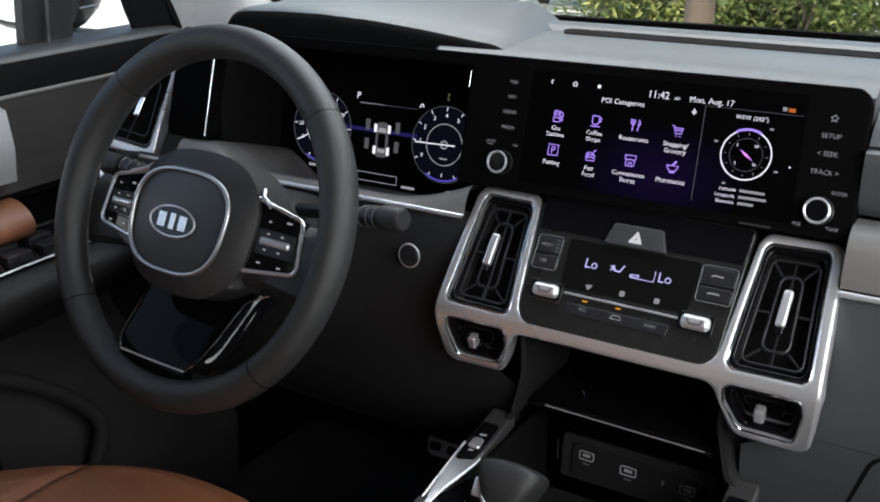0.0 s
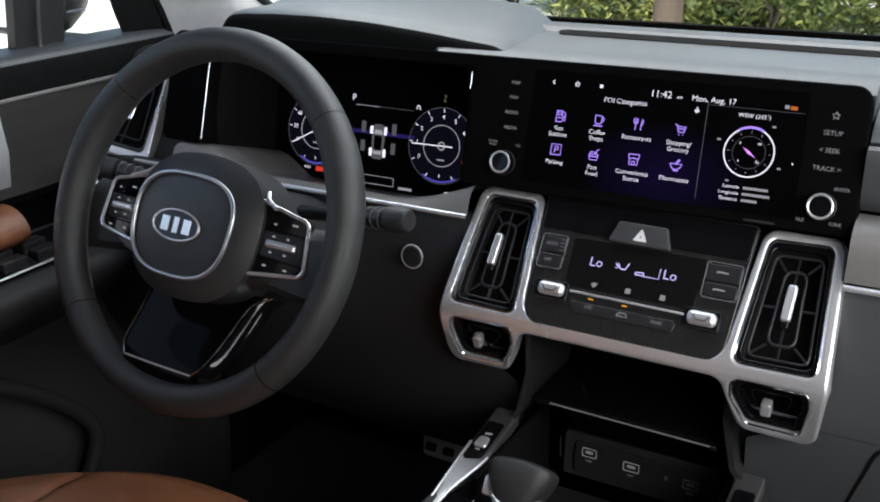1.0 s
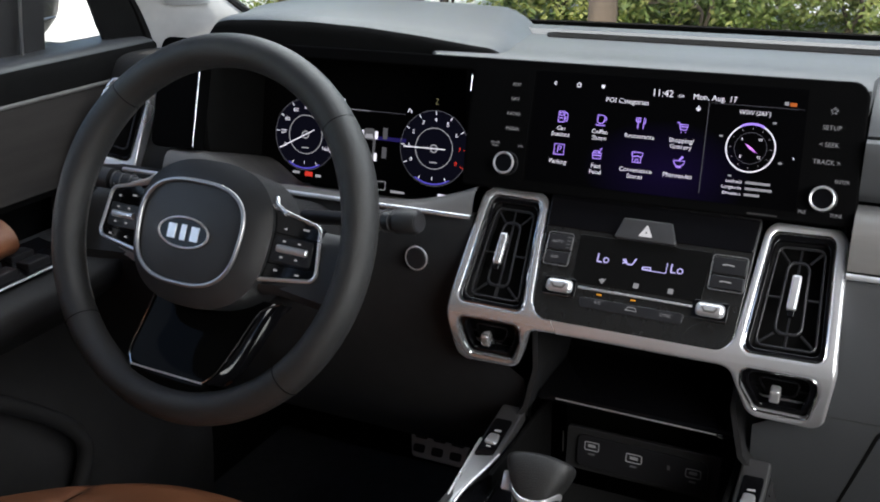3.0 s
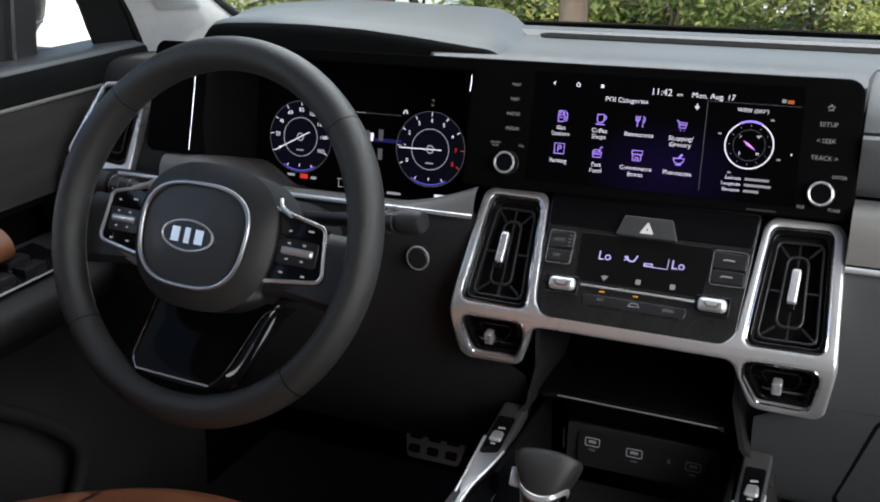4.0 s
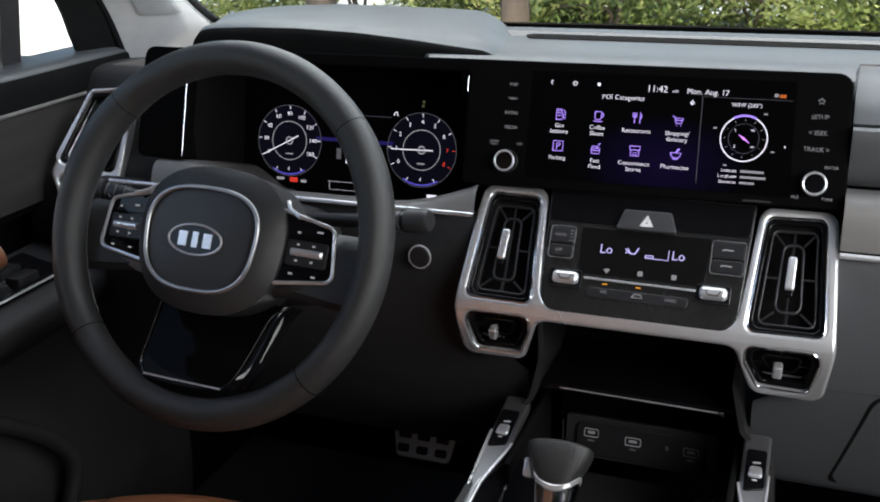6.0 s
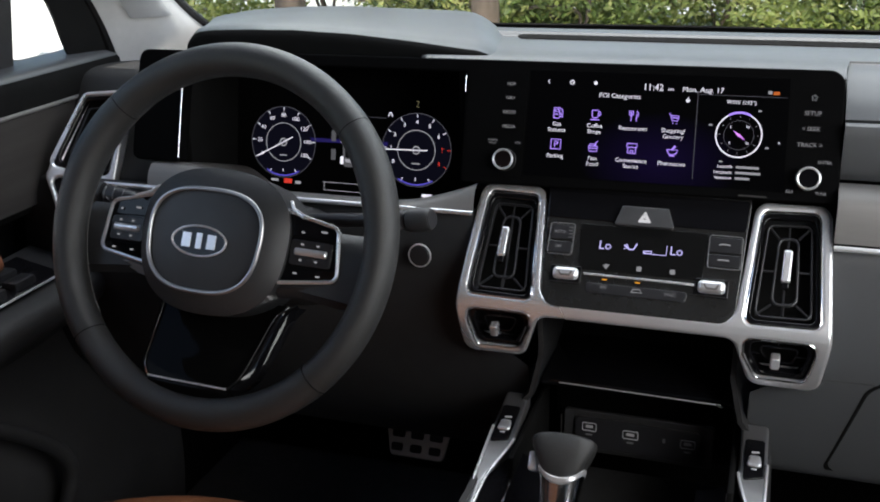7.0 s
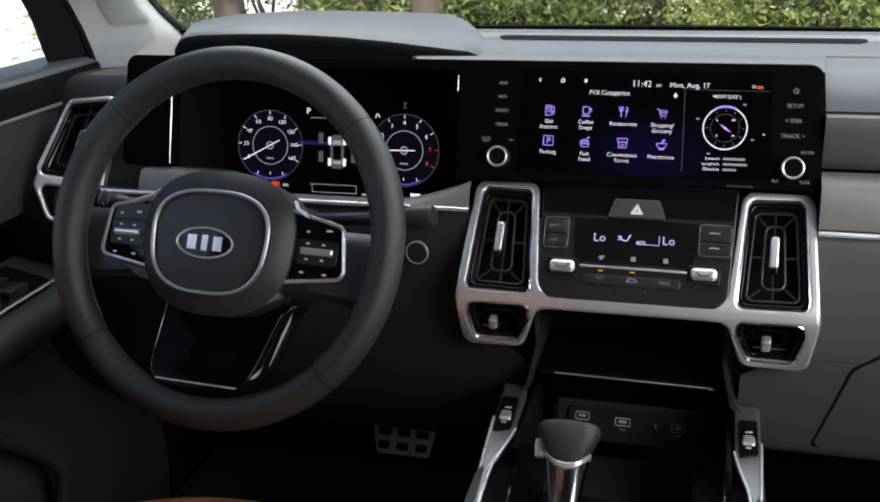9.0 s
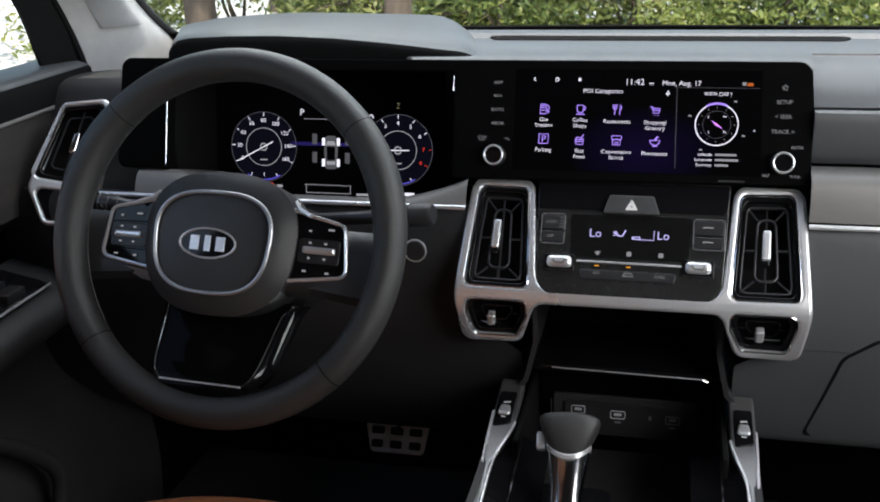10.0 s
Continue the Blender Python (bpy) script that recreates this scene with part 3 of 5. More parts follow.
for dx, dz in ((-0.026, 0.008), (0.017, 0.022), (0.026, -0.010), (-0.014, -0.024)):
    bar_on(0.0785 + dx, 1.2545 + dz, 0.0030, 0.0016, DIM_GLOW)
# keys beside the screen
for text, x, z, s in (("MAP", -0.1415, 1.2915, 0.0044), ("NAV", -0.1415, 1.2785, 0.0044), ("RADIO", -0.1415, 1.2650, 0.0044), ("MEDIA", -0.1410, 1.2515, 0.0044), ("POWER\nPUSH", -0.1565, 1.2365, 0.0028), ("VOL", -0.1305, 1.2365, 0.0030), ("SETUP", 0.1415, 1.2765, 0.0054), ("< SEEK", 0.1410, 1.2630, 0.0054), ("TRACK >", 0.1412, 1.2490, 0.0054), ("ENTER", 0.1555, 1.2345, 0.0040), ("FILE", 0.1275, 1.2078, 0.0038), ("TUNE", 0.1545, 1.2075, 0.0038)):
    label_on(text, x, z, s, KEY_GLOW, lift=0.0018 if x < 0 else 0.0008)
a, b = sl(0.1415, 1.290)
part("star_icon", tube([(a + (0.0032 if k % 2 == 0 else 0.0015) * math.sin(k * math.pi / 5), b + (0.0032 if k % 2 == 0 else 0.0015) * math.cos(k * math.pi / 5), 0) for k in range(10)], 0.0003, True, 0), PRINT, display, "", on_display(0.0008))
for x in (-0.1425, 0.1425):
    a, b = sl(x, 1.2200)
    mk = on_display() @ Matrix.Translation((a, b, 0))
    kn = part("knob", disc(0.0100, 0.011, 0.0012), GLOSS, display, "black rotary knob", mk @ Matrix.Translation((0, 0, 0.0105)))
    part("knob_ring", ring(0.0095, 0.0011), SILVER, kn, "bright silver ring", mk @ Matrix.Translation((0, 0, 0.0105)))
    part("knob_collar", ring(0.0108, 0.0007), BUTTON, kn, "", mk @ Matrix.Translation((0, 0, 0.0010)))
part("maker_mark", plate([[sl(0.083, 1.2022), sl(0.108, 1.2022), sl(0.108, 1.2008), sl(0.083, 1.2008)]], 0.0002, 0.00002), HARD, display, "", on_display(0.0006), smooth=False)

# ---- instrument cluster ----
MC = tilted(-0.37, 1.004, 1.19, 0.2)
cluster = thing("instrument_cluster", (-0.37, 1.0, 1.19), "black digital instrument cluster with two round dials", "instrument cluster", m=MC)


def cl(x, z):
    return (x + 0.37, (z - 1.19) * 1.02)


part("glass", plate([rounded([(*cl(-0.52, 1.302), 0.01), (*cl(-0.188, 1.302), 0.01), (*cl(-0.188, 1.185), 0.02), (*cl(-0.235, 1.136), 0.02), (*cl(-0.50, 1.132), 0.03), (*cl(-0.52, 1.16), 0.02)])], 0.004, 0.0008), INSTRUMENT, cluster, "", MC)


def on_cluster(x, z, lift=0.0006):
    return MC @ Matrix.Translation((*cl(x, z), lift))


def cluster_text(text, x, z, size, material=W_GLOW):
    return part("lettering", words(text, size), material, cluster, "", on_cluster(x, z), smooth=False)


def dial(cx, cz, numbers, a0, a1, needle, nm):
    dl = part(nm, disc(0.0425, 0.0006, 0.0001, 64), glow(nm + "_face", (0.0035, 0.0035, 0.008), 0.6), cluster, "dark dial face with white figures", on_cluster(cx, cz, 0.0003))
    part("outer_ring", ring(0.0428, 0.0003), FAINT_GLOW, dl, "", on_cluster(cx, cz))
    part("inner_ring", ring(0.0232, 0.0005), DIM_GLOW, dl, "white ring", on_cluster(cx, cz))
    n = len(numbers)
    for i, s in enumerate(numbers):
        t = radians(a0 + (a1 - a0) * i / (n - 1))
        red = s in ("7", "8") and n == 9
        part("figure", words(s, 0.0070 if n == 9 else 0.0060), RED_GLOW if red else W_GLOW, dl, "", on_cluster(cx + 0.0318 * math.cos(t), cz + 0.0318 * math.sin(t)), smooth=False)
        part("tick", plate([[(-0.0022, -0.0004), (0.0022, -0.0004), (0.0022, 0.0004), (-0.0022, 0.0004)]], 0.0002, 0.00002), RED_GLOW if red else W_GLOW, dl, "", on_cluster(cx + 0.0398 * math.cos(t), cz + 0.0390 * math.sin(t)) @ pose(0, 0, 0, 0, 0, math.degrees(t)), smooth=False)
    t = radians(needle)
    part("needle", tube([(-0.014 * math.cos(t), -0.014 * math.sin(t), 0), (0.0385 * math.cos(t), 0.0385 * math.sin(t), 0)], 0.0006, res=1), W_GLOW, dl, "", on_cluster(cx, cz, 0.0012))
    part("hub_mark", ring(0.0042, 0.0008), DIM_GLOW, dl, "", on_cluster(cx, cz, 0.0010))
    part("unit_bar", plate([[(-0.005, -0.0008), (0.005, -0.0008), (0.005, 0.0008), (-0.005, 0.0008)]], 0.0002, 0.00002), DIM_GLOW, dl, "", on_cluster(cx, cz - 0.0155), smooth=False)
    part("lower_arc", tube([(0.0405 * math.cos(a), 0.0405 * math.sin(a), 0) for a in np.linspace(radians(238), radians(302), 14)], 0.0008, res=1), BLUE_GLOW, dl, "thin blue arc", on_cluster(cx, cz, 0.0010))
    for s in (-1, 0, 1):
        part("gauge_mark", plate([[(-0.0004, -0.002), (0.0004, -0.002), (0.0004, 0.002), (-0.0004, 0.002)]], 0.0002, 0.00002), W_GLOW, dl, "", on_cluster(cx + s * 0.0165, cz - 0.0335) @ pose(0, 0, 0, 0, 0, s * 28), smooth=False)
    return dl


dial(-0.455, 1.190, ["0", "20", "40", "60", "80", "100", "120", "140", "160"][:], 207, -27, 208, "speed_dial")
dial(-0.283, 1.190, ["0", "1", "2", "3", "4", "5", "6", "7", "8"][:], 207, -27, 181, "rev_dial")
cluster_text("P", -0.4045, 1.232, 0.0110)
for x, z, w, h, mm in ((-0.385, 1.2247, 0.034, 0.0007, DIM_GLOW), (-0.345, 1.2247, 0.046, 0.0004, FAINT_GLOW), (-0.4480, 1.1440, 0.0105, 0.0055, RED_GLOW), (-0.4345, 1.1430, 0.0075, 0.0034, DIM_GLOW), (-0.4660, 1.1445, 0.010, 0.003, DIM_GLOW), (-0.372, 1.146, 0.060, 0.0007, DIM_GLOW), (-0.371, 1.1365, 0.058, 0.0007, DIM_GLOW), (-0.3995, 1.141, 0.0007, 0.010, DIM_GLOW), (-0.3425, 1.141, 0.0007, 0.010, DIM_GLOW), (-0.326, 1.136, 0.018, 0.0028, DIM_GLOW), (-0.268, 1.1385, 0.012, 0.0036, W_GLOW)):
    part("readout_bar", plate([[(-w / 2, -h / 2), (w / 2, -h / 2), (w / 2, h / 2), (-w / 2, h / 2)]], 0.0002, 0.00002), mm, cluster, "", on_cluster(x, z), smooth=False)
part("lane_icon", tube([(-0.0025, -0.002, 0), (-0.001, 0.002, 0), (0.001, 0.002, 0), (0.0025, -0.002, 0)], 0.0006, res=0), W_GLOW, cluster, "", on_cluster(-0.3165, 1.229))
part("ready_icon", tube([(-0.0015, 0.003, 0), (0.0015, 0.003, 0), (-0.0015, -0.003, 0), (0.0015, -0.003, 0)], 0.0005, res=0), glow("screen_olive", (0.5, 0.46, 0.25), 0.22), cluster, "", on_cluster(-0.283, 1.242))
# small car graphic between the dials
car_icon = part("car_graphic", plate([rounded([(-0.0078, -0.0205), (0.0078, -0.0205), (0.0088, 0.004), (0.0070, 0.0200), (-0.0070, 0.0200), (-0.0088, 0.004)], 0.004, 0)], 0.0003, 0.00002), glow("car_body_grey", (0.11, 0.11, 0.12), 0.5), cluster, "small grey car seen from above", on_cluster(-0.3675, 1.1855))
for za, zb, wa, wb in ((0.0085, 0.0135, 0.0062, 0.0045), (-0.0150, -0.0110, 0.0050, 0.0060)):
    part("windscreen_graphic", plate([[(-wb, zb), (-wa, za), (wa, za), (wb, zb)]], 0.0002, 0.00002), DIM_GLOW, car_icon, "", on_cluster(-0.3675, 1.1855, 0.0010), smooth=False)
part("roof_graphic", plate([rounded([(-0.0052, -0.0095), (0.0052, -0.0095), (0.0054, 0.0070), (-0.0054, 0.0070)], 0.002, 0)], 0.0002, 0.00002), INSTRUMENT, car_icon, "", on_cluster(-0.3675, 1.1855, 0.0010), smooth=False)
for dx in (-0.0095, 0.0095):
    for dz in (-0.0125, 0.0125):
        part("wheel_graphic", plate([rounded([(-0.0020, -0.0048), (0.0020, -0.0048), (0.0020, 0.0048), (-0.0020, 0.0048)], 0.0015, 0)], 0.0003, 0.00002), W_GLOW, car_icon, "", on_cluster(-0.3675 + dx, 1.1855 + dz, 0.0009))
        part("pressure_bar", plate([[(-0.003, -0.0065), (0.003, -0.0065), (0.003, 0.0065), (-0.003, 0.0065)]], 0.0002, 0.00002), glow("screen_dim", (0.09, 0.09, 0.10), 0.6), cluster, "", on_cluster(-0.3675 + dx * 2.2, 1.1900 + dz * 0.87), smooth=False)
part("glow_band", plate([[(-0.05, -0.0022), (0.05, -0.0022), (0.05, 0.0022), (-0.05, 0.0022)]], 0.0001, 0.00001), glow("screen_indigo", (0.02, 0.015, 0.11), 0.5), cluster, "", on_cluster(-0.369, 1.195, 0.0004), smooth=False)

# ---- silver vent surround ----
VZ, VY = (1.02, 1.03, 1.05, 1.075, 1.09, 1.105, 1.15, 1.194, 1.22), (0.828, 0.823, 0.814, 0.8055, 0.8050, 0.811, 0.8455, 0.882, 0.903)


def vent_y(z):
    return float(np.interp(z, VZ, VY) + np.interp(z - 0.006, VZ, VY) + np.interp(z + 0.006, VZ, VY)) / 3


def on_vent(me, lift=0.0, dx=0.0):
    """Bends a flat plate in x, z over the convex face of the surround."""
    for v in me.vertices:
        x, z, h = v.co.x + dx, v.co.y, v.co.z + lift
        s = (vent_y(z + 0.004) - vent_y(z - 0.004)) / 0.008
        c = 1 / math.sqrt(1 + s * s)
        v.co = (x, vent_y(z) - h * c, z + h * s * c)
    return me


HALF = [(0.0900, 1.0995, 0.016), (0.1000, 1.1940, 0.012), (0.1670, 1.1940, 0.012), (0.1750, 1.0900, 0.05), (0.1690, 1.0320, 0.013), (0.1070, 1.0330, 0.014), (0.0905, 1.0845, 0.012)]
FRAME = HALF + [(-x, z, r) for x, z, r in reversed(HALF)]
BIG = [(0.1062, 1.1865), (0.1575, 1.1875), (0.1645, 1.1010), (0.0985, 1.1000)]
LITTLE = [(0.0995, 1.0870), (0.1605, 1.0870), (0.1625, 1.0740), (0.1560, 1.0412), (0.1125, 1.0417), (0.1002, 1.0690)]


def flip(pts, s):
    return pts if s > 0 else [(-p[0], *p[1:]) for p in reversed(pts)]


surround = thing("vent_surround", (0, 0.83, 1.03), "satin silver surround framing the two centre air vents", "trim")
part("frame", on_vent(plate([rounded(FRAME, 0, 0.003)] + [rounded(flip(p, s), 0.007, 0.003) for p in (BIG, LITTLE) for s in (1, -1)], 0.022, 0.0032, 4)), SILVER, surround)
for s in (1, -1):
    for op, r in ((BIG, 0.007), (LITTLE, 0.007)):
        part("opening_edge", on_vent(tube([(p[0], p[1], 0) for p in rounded(flip(op, s), r, 0.003)], 0.0009, True, 2), -0.0010), CHROME, surround, "polished edge of the opening")
for s in (1, -1):
    vent = thing("air_vent", (s * 0.132, 0.87, 1.10), "tall black air vent with concentric slats and silver tab", "air vent", "centre air vents")
    part("housing", on_vent(plate([rounded(flip(scaled(BIG, 1.04, 1.04), s), 0.007)], 0.003), -0.030), DEEP, vent)
    part("bezel", on_vent(plate([rounded(flip(BIG, s), 0.007, 0.003), rounded(flip(scaled(BIG, 0.86, 0.90), s), 0.006, 0.003)], 0.006, 0.0015, 3), -0.0035), GLOSS, vent, "glossy black inner bezel")
    c = sum(p[0] for p in BIG) / 4 * s, 1.1435
    part("wall", on_vent(plate([rounded(flip(scaled(BIG, 1.0, 1.0), s), 0.007, 0.003), rounded(flip(scaled(BIG, 0.88, 0.92), s), 0.006, 0.003)], 0.020, 0.0005), -0.008), HARD, vent)
    for f, w in ((0.74, 0.82), (0.33, 0.58)):
        part("slat_ring", on_vent(tube([(p[0], p[1], 0) for p in rounded(flip(scaled(BIG, f, w), s), 0.006, 0.004)], 0.0011, True, 2), -0.0085), BUTTON, vent, "rounded slat ring")
    o, i2 = flip(scaled(BIG, 0.74, 0.82), s), flip(scaled(BIG, 0.33, 0.58), s)
    for k in range(4):
        part("slat", on_vent(tube([(o[k][0] * 0.97 + c[0] * 0.03, o[k][1] * 0.97 + c[1] * 0.03, 0), i2[k], ], 0.0010, res=1), -0.0090), BUTTON, vent)
        m1, m2 = [(q[k][0] + q[k - 1][0]) / 2 for q in (o, i2)], [(q[k][1] + q[k - 1][1]) / 2 for q in (o, i2)]
        part("slat", on_vent(tube([(m1[0], m2[0], 0), (m1[1], m2[1], 0)], 0.0009, res=1), -0.0090), BUTTON, vent)
    part("slat", on_vent(tube([(c[0] - 0.001 * s, 1.108, 0), (c[0], 1.17, 0)], 0.0010, res=1), -0.0105), BUTTON, vent)
    tx = c[0] - (0.0045 if s < 0 else 0.0)
    part("tab", on_vent(plate([rounded([(tx - 0.0044, 1.1345), (tx + 0.0036, 1.1345), (tx + 0.0042, 1.1595), (tx - 0.0036, 1.1595)], 0.0022, 0.003)], 0.007, 0.002, 3), -0.0020), SILVER, vent, "silver adjusting tab")
    part("tab_foot", on_vent(plate([rounded([(tx - 0.0028, 1.130), (tx + 0.0028, 1.130), (tx + 0.0028, 1.138), (tx - 0.0028, 1.138)], 0.001, 0.003)], 0.006, 0.001), -0.004), GLOSS, vent)
    low = thing("lower_air_vent", (s * 0.131, 0.83, 1.045), "small glossy black vent below with silver knob", "air vent", "lower air vents")
    lc = 0.131 * s - (0.006 if s < 0 else 0.002)
    part("housing", on_vent(plate([rounded(flip(scaled(LITTLE, 1.03, 1.03), s), 0.005)], 0.003), -0.024), DEEP, low)
    part("bezel", on_vent(plate([rounded(flip(LITTLE, s), 0.006, 0.003), rounded(flip(scaled(LITTLE, 0.78, 0.78), s), 0.006, 0.003)], 0.010, 0.002, 3), -0.004), GLOSS, low, "glossy black bezel")
    part("slat_ring", on_vent(tube([(p[0], p[1], 0) for p in rounded(flip(scaled(LITTLE, 0.50, 0.42), s), 0.006, 0.003)], 0.0012, True, 2), -0.010), GLOSS, low)
    for dx, dz, ex, ez in ((-0.016, 0.0, -0.026, 0.0), (0.016, 0.0, 0.026, 0.0), (0.0, 0.010, 0.0, 0.019), (0.0, -0.010, 0.0, -0.019)):
        part("slat", on_vent(tube([(0.131 * s + dx, 1.064 + dz, 0), (0.131 * s + ex, 1.064 + ez, 0)], 0.0011, res=1), -0.011), GLOSS, low)
    part("knob", on_vent(plate([rounded([(lc - 0.0044, 1.0540), (lc + 0.0040, 1.0540), (lc + 0.0042, 1.0670), (lc - 0.0042, 1.0670)], 0.002, 0.003)], 0.010, 0.0018, 3), -0.001), SILVER, low, "small silver knob")

# ---- climate panel ----
KS = 0.72
KC = math.sqrt(1 + KS * KS)
MK = tilted(0, 0.824, 1.12, KS)
climate = thing("climate_panel", (0, 0.824, 1.12), "black climate control panel with lilac figures and silver rollers", "control panel", m=MK)


def kl(x, z):
    return (x, (z - 1.12) * KC)


def on_climate(x=0.0, z=1.12, lift=0.0):
    return MK @ Matrix.Translation((*kl(x, z), lift))


part("panel", plate([rounded([(*kl(-0.0965, 1.196), 0.004), (*kl(0.0965, 1.196), 0.004), (*kl(0.0905, 1.097), 0.016), (*kl(-0.0905, 1.097), 0.016)])], 0.012, 0.0012), PANEL, climate, "", on_climate())
part("display_window", plate([rounded([(*kl(-0.060, 1.166), 0.003), (*kl(0.060, 1.166), 0.003), (*kl(0.058, 1.129), 0.004), (*kl(-0.058, 1.129), 0.004)])], 0.0012, 0.0003), GLASSBLACK, climate, "dark glossy display window", on_climate(lift=0.0006))
part("upper_shelf", plate([rounded([(*kl(-0.095, 1.194), 0.003), (*kl(0.095, 1.194), 0.003), (*kl(0.0935, 1.1695), 0.003), (*kl(-0.0935, 1.1695), 0.003)])], 0.0020, 0.0006), GLOSS, climate, "glossy strip", on_climate(lift=0.0010))
hz = part("hazard_button", plate([rounded([(*kl(-0.0225, 1.1825), 0.002), (*kl(0.0215, 1.1825), 0.002), (*kl(0.0285, 1.1665), 0.002), (*kl(-0.0285, 1.1665), 0.002)])], 0.006, 0.0012), mat("hazard_grey", (0.05, 0.05, 0.052), 0.4, bump=0.2), climate, "dark grey hazard button", on_climate(lift=0.0048))
tri = [kl(-0.0066, 1.1695), kl(0.0066, 1.1695), kl(0.0, 1.1790)]
part("triangle", plate([rounded(tri, 0.0008, 0), rounded(scaled(tri, 0.18, 0.18), 0, 0)], 0.0003, 0.00002), mat("white_triangle", (0.72, 0.70, 0.70), 0.5), hz, "white warning triangle", on_climate(lift=0.0051))
for x in (-0.0345, 0.0325):
    part("figure", words("Lo", 0.0122), LILAC, climate, "lilac lit figures", on_climate(x, 1.1495, 0.0010), smooth=False)
part("airflow_icon", joined([tube([(-0.006, 0.002, 0), (-0.001, -0.002, 0), (0.003, -0.002, 0), (0.006, 0.004, 0)], 0.0007, res=0), tube([(-0.004, 0.003, 0), (-0.002, 0.0, 0), (-0.006, -0.002, 0)], 0.0005, res=0)]), LILAC, climate, "", on_climate(-0.0105, 1.1498, 0.0010))
part("fan_bars", joined([tube([(-0.010, -0.003, 0), (-0.003, -0.003, 0), (-0.003, -0.0005, 0), (-0.010, -0.001, 0), (-0.010, -0.003, 0)], 0.0007, res=0), tube([(-0.003, -0.0035, 0), (0.011, -0.0035, 0), (0.011, 0.006, 0)], 0.0004, res=0)]), LILAC, climate, "", on_climate(0.0125, 1.1485, 0.0010))
for s, x0, x1 in ((-1, -0.0885, -0.0665), (1, 0.0625, 0.0905)):
    for z0, z1 in ((1.1515, 1.1635), (1.1405, 1.1500)):
        b = part("key", plate([rounded([kl(x0, z0), kl(x1, z0), kl(x1, z1), kl(x0, z1)], 0.002)], 0.003, 0.0006), BUTTON, climate, "", on_climate(lift=0.0022))
        zc = (z0 + z1) / 2
        if s < 0:
            part("lettering", words("AUTO" if z1 > 1.155 else "OFF", 0.0040), KEY_GLOW, b, "", on_climate((x0 + x1) / 2 - 0.002, zc, 0.0024), smooth=False)
        else:
            part("heater_icon", tube([(-0.006, 0, 0), (-0.003, 0.0008, 0), (0.004, 0.0003, 0)], 0.0008, res=0), KEY_GLOW, b, "", on_climate((x0 + x1) / 2, zc, 0.0026))
    part("key_outline", tube([(*p, 0) for p in rounded([kl(x0 - 0.001, 1.1392), kl(x1 + 0.001, 1.1392), kl(x1 + 0.001, 1.1648), kl(x0 - 0.001, 1.1648)], 0.003)], 0.0004, True, 0), DIMPRINT, climate, "", on_climate(lift=0.0020))
for k in range(4):
    part("level_mark", plate([[(-0.0018, -0.0004), (0.0018, -0.0004), (0.0018, 0.0004), (-0.0018, 0.0004)]], 0.0002, 0.00002), DIMPRINT, climate, "", on_climate(-0.0692, 1.1535 + 0.0027 * k, 0.0026), smooth=False)
for x in (-0.0685, 0.0675):
    rl = part("roller_frame", plate([rounded([(-0.0150, -0.0085), (0.0150, -0.0085), (0.0150, 0.0085), (-0.0150, 0.0085)], 0.002)], 0.003, 0.0008), GLOSS, climate, "", on_climate(x, 1.1238, 0.0020))
    part("roller", plate([rounded([(-0.0125, -0.0062), (0.0125, -0.0062), (0.0125, 0.0062), (-0.0125, 0.0062)], 0.0045)], 0.011, 0.0050, 5), SILVER, rl, "silver temperature roller", on_climate(x, 1.1240, 0.0075))
    part("roller_grip", tube([(-0.0065, 0.0015, 0), (-0.004, -0.0020, 0), (0.004, -0.0020, 0), (0.0065, 0.0015, 0)], 0.0012, res=1), STEEL, rl, "", on_climate(x, 1.1238, 0.0070))
    part("roller_lip", tube([(-0.0148, -0.0083, 0), (0.0148, -0.0083, 0)], 0.0007, res=1), CHROME, rl, "", on_climate(x, 1.1238, 0.0022))
part("silver_bar", plate([[kl(-0.0515, 1.1262), kl(0.0515, 1.1256), kl(0.0515, 1.1240), kl(-0.0515, 1.1246)]], 0.003, 0.0004), SILVER, climate, "thin silver dividing bar", on_climate(lift=0.0022))
for i, x in enumerate((-0.031, 0.0, 0.031)):
    part("upper_icon", joined([disc(0.0022, 0.0003, 0.00003, 6), tube([(-0.003, 0.001, 0), (0.0, -0.003, 0), (0.003, 0.002, 0)], 0.0004, res=0)] if i == 0 else [plate([rounded([(-0.0024, -0.0024), (0.0024, -0.0024), (0.0024, 0.0024), (-0.0024, 0.0024)], 0.0008, 0)], 0.0003, 0.00003)]), KEY_GLOW, climate, "", on_climate(x, 1.1330, 0.0016))
    if i < 2:
        part("led", plate([rounded([(-0.0024, -0.0006), (0.0024, -0.0006), (0.0024, 0.0006), (-0.0024, 0.0006)], 0.0004, 0)], 0.0004, 0.00004), AMBER, climate, "lit amber light", on_climate(x, 1.1222, 0.0009))
part("lower_key_bar", plate([rounded([kl(-0.049, 1.1190), kl(0.047, 1.1185), kl(0.045, 1.1105), kl(-0.047, 1.1110)], 0.003)], 0.002, 0.0006), BUTTON, climate, "", on_climate(lift=0.0008))
part("lettering", words("A/C", 0.0042), KEY_GLOW, climate, "", on_climate(-0.031, 1.1160, 0.0012), smooth=False)
part("lettering", words("SYNC", 0.0042), KEY_GLOW, climate, "", on_climate(0.031, 1.1150, 0.0012), smooth=False)
